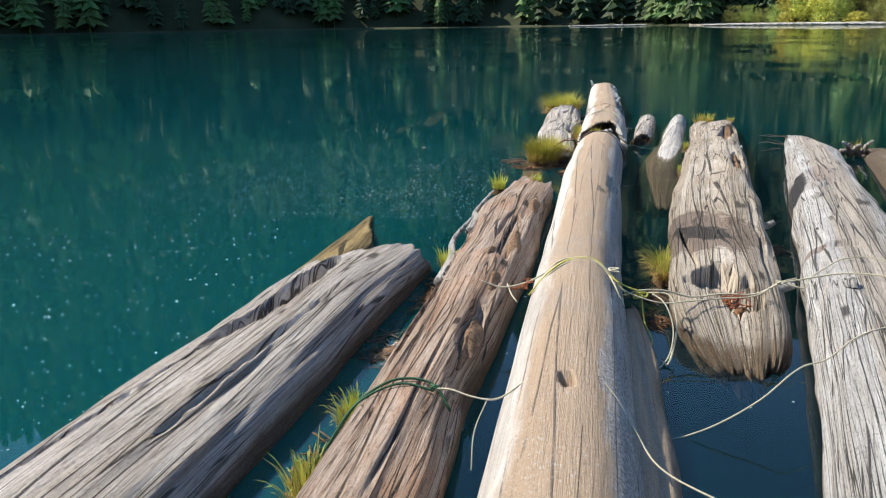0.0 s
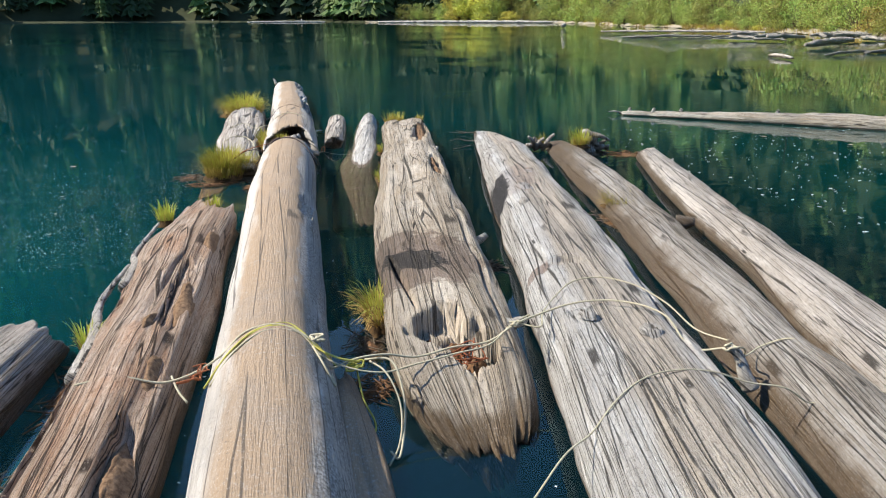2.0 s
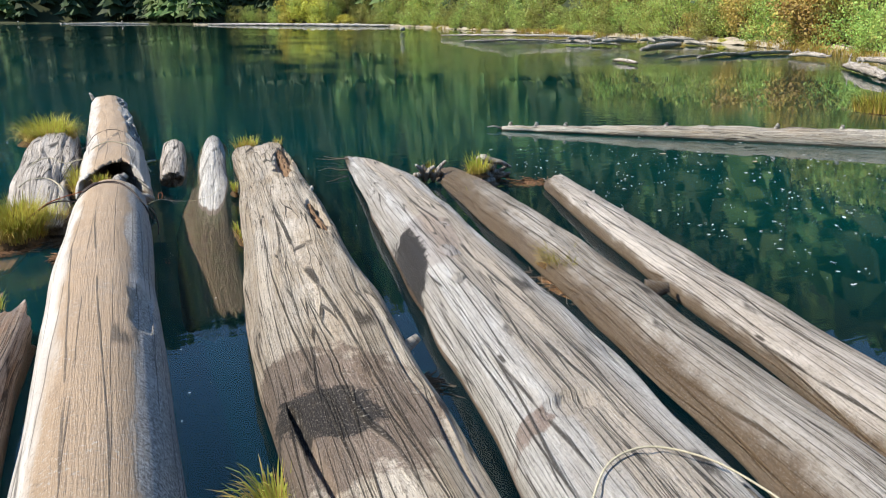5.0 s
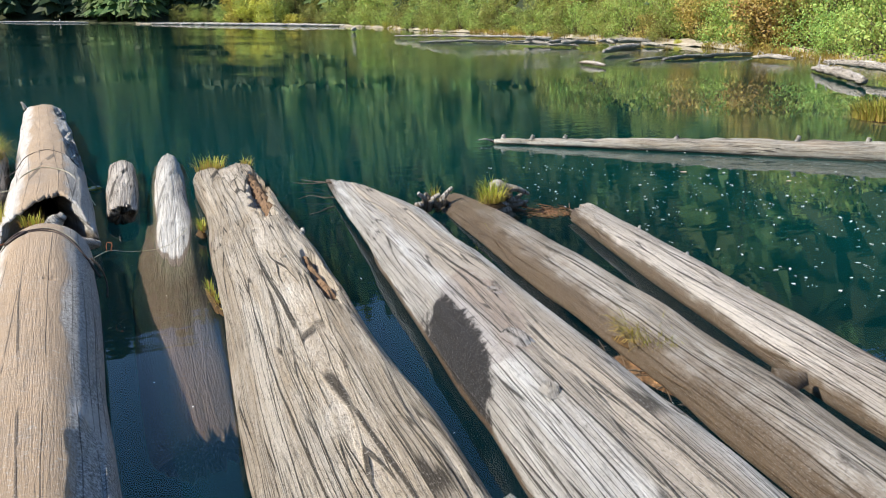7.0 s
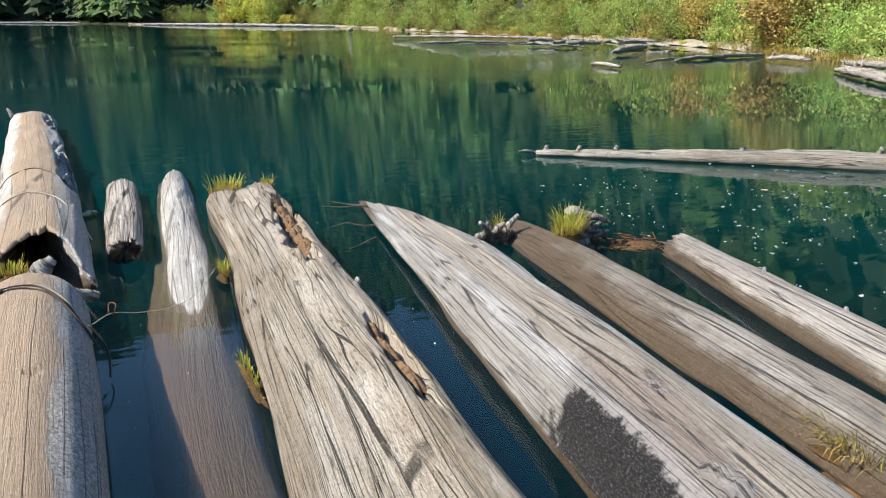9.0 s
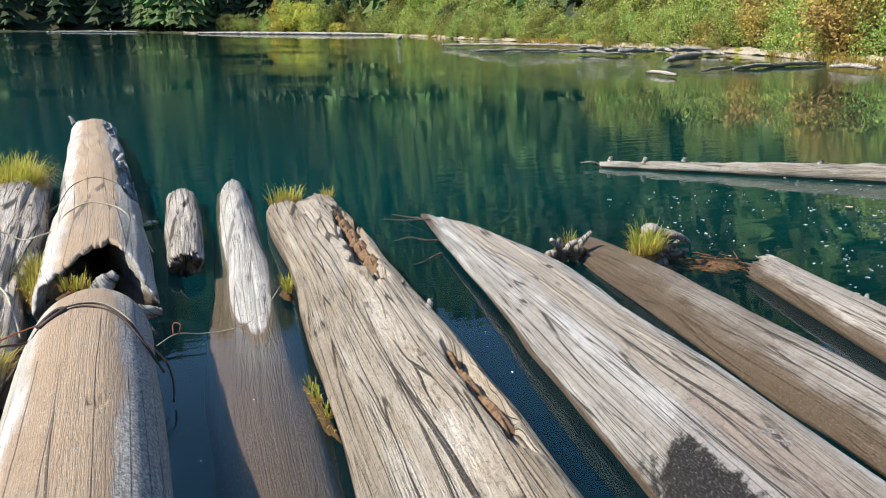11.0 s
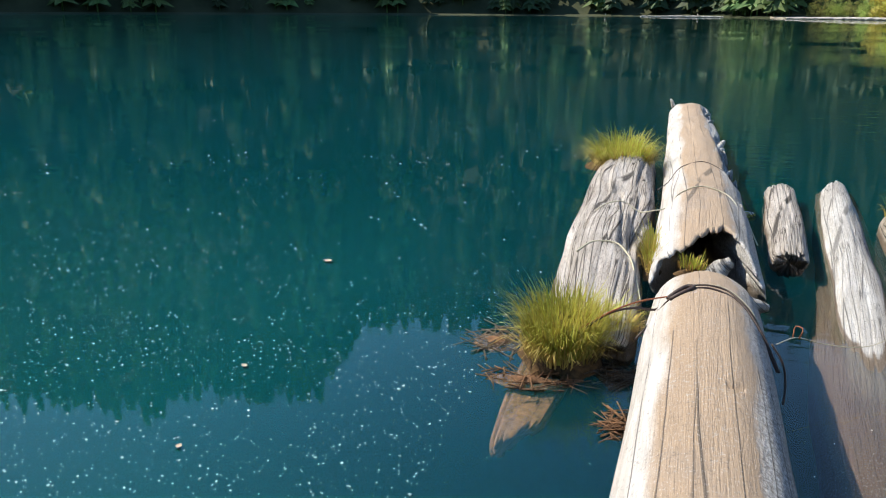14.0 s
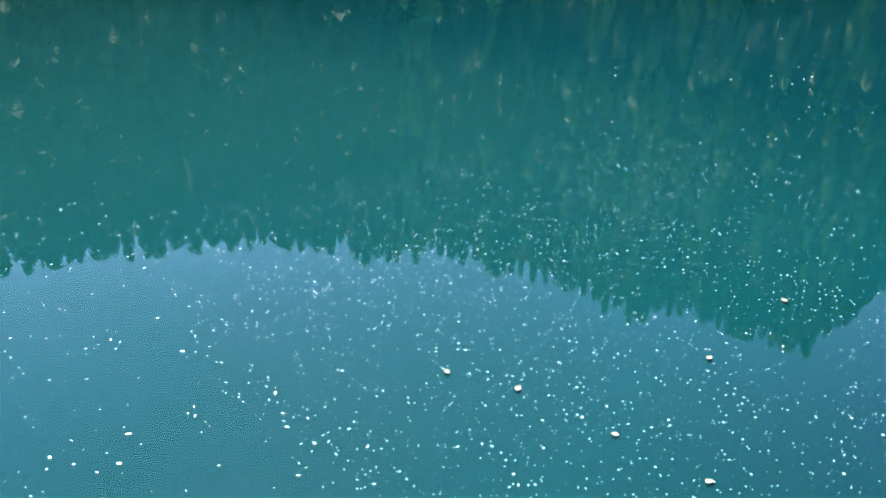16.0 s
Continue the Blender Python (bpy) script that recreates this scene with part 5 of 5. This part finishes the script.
for k in range(16):
    rr = np.random.RandomState(200 + k)
    x, y = 34 + rr.uniform(-3, 5), 48.5 + rr.uniform(-3.5, 4)
    a = rr.uniform(0, 3.14)
    l = rr.uniform(.8, 2.6)
    shore_log((x, y), (x + l * math.cos(a), y + l * math.sin(a)), rr.uniform(.05, .13), M_DRIFT, "tangled piece of grey driftwood in a heap", 220 + k, rr.uniform(.1, .5))


def leaves_shape(lobes, n, size, rng):
    """Leaves as small bent quads over a few lobes with an uneven outline."""
    V, F = [], []
    w = np.array([r * r for *_, r in lobes])
    pick = rng.choice(len(lobes), n, p=w / w.sum())
    for k in pick:
        cx, cy, cz, r = lobes[k]
        d = rng.normal(size=3)
        d /= np.linalg.norm(d)
        q = r * rng.uniform(.62, 1.12) * (0.75 + 0.5 * float(vnoise(d[0] * 3 + k * 7, d[1] * 3 + d[2] * 2, 5)))
        c = np.array([cx, cy, cz]) + d * q * (1, 1, .95)
        if c[2] < 0.03:
            continue
        t = rng.normal(size=3)
        t[2] -= .3
        t -= d * (t @ d) * .75
        t /= np.linalg.norm(t)
        s = np.cross(t, d + rng.normal(size=3) * .5)
        s /= np.linalg.norm(s) + 1e-6
        l, h = size * rng.uniform(.7, 1.4), size * rng.uniform(.3, .55)
        b = len(V)
        V += [c - t * l * .5, c + s * h, c + t * l * .6, c - s * h]
        F.append((b, b + 1, b + 2, b + 3))
    return np.array(V), F


def shrub_master(seed, material, h, w, n, size):
    rng = np.random.RandomState(seed)
    lobes = [(rng.uniform(-.5, .5) * w, rng.uniform(-.4, .4) * w, h * rng.uniform(.2, .75), w * rng.uniform(.15, .27)) for _ in range(20)]
    lobes += [(rng.uniform(-.3, .3) * w, rng.uniform(-.3, .3) * w, h * rng.uniform(.78, .92), w * rng.uniform(.09, .17)) for _ in range(7)]
    lobes += [(rng.uniform(-.6, .6) * w, rng.uniform(-.5, .5) * w, h * .12, w * .25) for _ in range(4)]
    t = new("alder" if h > 6 else "shrub")
    V, F = leaves_shape(lobes, n, size, rng)
    tagged(mesh_ob("foliage", V, F, material, t, smooth=False), kind="stuff")
    sh = [tube_shape([(rng.uniform(-.1, .1), rng.uniform(-.1, .1), -.1), (lx * .4, ly * .4, lz * .5), (lx, ly, lz)], [.03 * h / 3, .02 * h / 3, .008], 3, 0, .8) for lx, ly, lz, _ in lobes]
    V, F = joined(sh)
    tagged(mesh_ob("branchwork", V, F, M_BARK, t), kind="stuff")
    return t


def fir_master(seed, h, w):
    rng = np.random.RandomState(seed)
    t = new("fir_tree")
    V, F = tube_shape([(0, 0, -.5), (0, 0, h * .5), (0, 0, h)], [h * .016, h * .010, .02], 8, 0, .8)
    mesh_ob("trunk", V, F, M_BARK, t)
    V, F = [], []
    for k in range(95):
        f = (k + .5) / 95
        z = h * (.06 + .92 * f)
        r = w * (1 - f) ** .8 * rng.uniform(.7, 1.2) + .15
        a = rng.uniform(0, 6.28)
        d = np.array([math.cos(a), math.sin(a), 0])
        s = np.array([-d[1], d[0], 0])
        for j in range(7):
            g = (j + .6) / 7
            c = d * r * g + np.array([0, 0, z - .38 * r * g * g])
            for sg in (-1, 1):
                wd = r * .34 * (1 - .5 * g) * rng.uniform(.7, 1.3)
                b = len(V)
                V += [c, c + d * r * .16, c + s * sg * wd + d * r * .12 + np.array([0, 0, -.12 * r * rng.uniform(.2, 1.4)])]
                F.append((b, b + 1, b + 2))
    tagged(mesh_ob("crown", np.array(V), F, M_FIR, t, smooth=False), kind="stuff")
    return t


def plant_shore():
    rng = np.random.RandomState(31)
    greens = [shrub_master(10 + k, M_BUSH, 3.2, 3.0, 4200, .09) for k in range(4)]
    yel = [shrub_master(20, M_BUSH_Y, 3.0, 3.0, 2800, .135), shrub_master(21, M_BUSH_Y, 1.0, 1.6, 800, .12)]
    rus = [shrub_master(24, M_BUSH_O, 3.0, 2.8, 2500, .135)]
    tall = [shrub_master(50 + k, M_BUSH, 9.5, 6.0, 4200, .24) for k in range(2)]
    firs = [fir_master(40 + k, 16, 2.9) for k in range(3)]
    lab = {0: "leafy green shrub on the lake shore in full sun", 1: "yellow-green autumn shrub at the waterline", 2: "rusty orange autumn shrub among green ones", 3: "dark green fir tree behind the shore shrubs", 4: "tall leafy alder catching the sun behind the shrubs"}
    cat = {0: "shrub", 1: "shrub", 2: "shrub", 3: "fir tree", 4: "tree"}
    masters = {0: greens, 1: yel, 2: rus, 3: firs, 4: tall}
    for kind, ms in masters.items():
        for m in ms:
            tagged(m, lab[kind], cat[kind], "firs behind the shore" if kind == 3 else "alders behind the shore" if kind == 4 else "shrubs along the shore")
    used = set()

    def put(kind, idx, az, r, s):
        p = at_shore(az, r)
        p[2] -= .05
        m = Matrix.Translation(Vector(p)) @ Euler((0, 0, rng.uniform(0, 6.28))).to_matrix().to_4x4()
        ob = masters[kind][idx]
        if (kind, idx) not in used:
            used.add((kind, idx))
            ob.scale = (1, 1, 1)
        ob2 = copy_thing(ob, m)
        ob2.scale = (s * rng.uniform(.85, 1.2), s * rng.uniform(.85, 1.2), s * rng.uniform(.85, 1.15))

    az = 22.0
    while az < 84:
        R = shore_radius(az)
        step = 57.3 * 1.5 / R
        for row, (r, s0, s1) in enumerate(((0.7, .4, .75), (2.8, .9, 1.4), (7.0, 1.3, 1.9))):
            a = az + rng.uniform(-.5, .5) * step
            kind, idx = 0, rng.randint(4)
            u = rng.uniform()
            if 44 < a < 50 and u < .45 or 54 < a < 57 and u < .5:
                kind, idx = 2, 0
            elif u < .10:
                kind, idx = 1, 0
            if row == 0 and rng.uniform() < .35:
                kind, idx = 1, 1
            if row == 2 and rng.uniform() < .3:
                continue
            put(kind, idx, a, r + rng.uniform(-1, 1), rng.uniform(s0, s1))
        az += step * 1.25
    # clearing with a large yellow-green shrub farther off
    for a, r, kind, idx, s in ((13.6, 4, 1, 0, 2.4), (14.4, 3, 1, 0, 2.8), (15.3, 3, 1, 0, 2.6), (14.9, 6, 0, 1, 3.0), (16.1, 4, 0, 2, 2.3), (12.4, 3, 0, 0, 1.6), (11.6, 4, 0, 3, 1.4), (17.5, 4, 1, 1, 2.4),
                               (18.6, 5, 0, 1, 1.5), (19.8, 5, 0, 2, 1.6), (20.8, 4, 0, 0, 1.9), (21.6, 5, 0, 3, 2.2), (10.6, 5, 0, 2, 1.5), (9.6, 6, 0, 1, 1.5)):
        put(kind, idx, a, r, s)
    for k in range(46):
        a = rng.uniform(17, 66)
        put(4, rng.randint(2), a, rng.uniform(9, 17), rng.uniform(.75, 1.15))
    for k in range(85):
        a = rng.uniform(8.5, 80)
        put(3, rng.randint(3), a, rng.uniform(15, 30) if a > 24 else rng.uniform(7, 24), rng.uniform(.6, 1.35))
    for kind, ms in masters.items():
        for m in ms:
            for o in (*m.children_recursive, m):
                bpy.data.objects.remove(o)


plant_shore()


def grassy_islet():
    rng = np.random.RandomState(77)
    t = empty("sedge_islet", (14.2, 15.4, 0), "low sunlit sedge islet in the shallows", "grass tuft")
    V, F = blades_shape(1500, 14.4, 15.2, .02, .9, .7, .42, rng, (0, 0), .012)
    tagged(mesh_ob("foliage", V, F, M_GRASS, t, smooth=False), kind="stuff")
    V, F = blades_shape(600, 14.4, 15.2, .02, 1.0, .75, .3, rng, (0, 0), .012)
    tagged(mesh_ob("dry_foliage", V, F, M_STRAW, t, smooth=False), kind="stuff")
    V, F = mat_shape(14.4, 15.2, -.02, .95, .75, .08, 3)
    mesh_ob("root_mat", V, F, M_MOSS, t)


grassy_islet()


def shore_sedge():
    """Yellowed sedge fringe at the waterline, a thing past counting."""
    rng = np.random.RandomState(78)
    sh = []
    for k in range(150):
        az = rng.choice([rng.uniform(31, 38), rng.uniform(24, 66), rng.uniform(52, 60)])
        p = at_shore(az, rng.uniform(-.6, .8))
        s = 1.0 + shore_radius(az) / 60
        sh.append(blades_shape(26, p[0], p[1], max(p[2], 0) - .03, .35 * s, .35 * s, .33 * s, rng, (0, 0), .012 * s))
    V, F = joined(sh)
    tagged(mesh_ob("shore_sedge", V, F, M_STRAW, smooth=False), "yellowed sedge fringe along the waterline", "grass", kind="stuff")


shore_sedge()
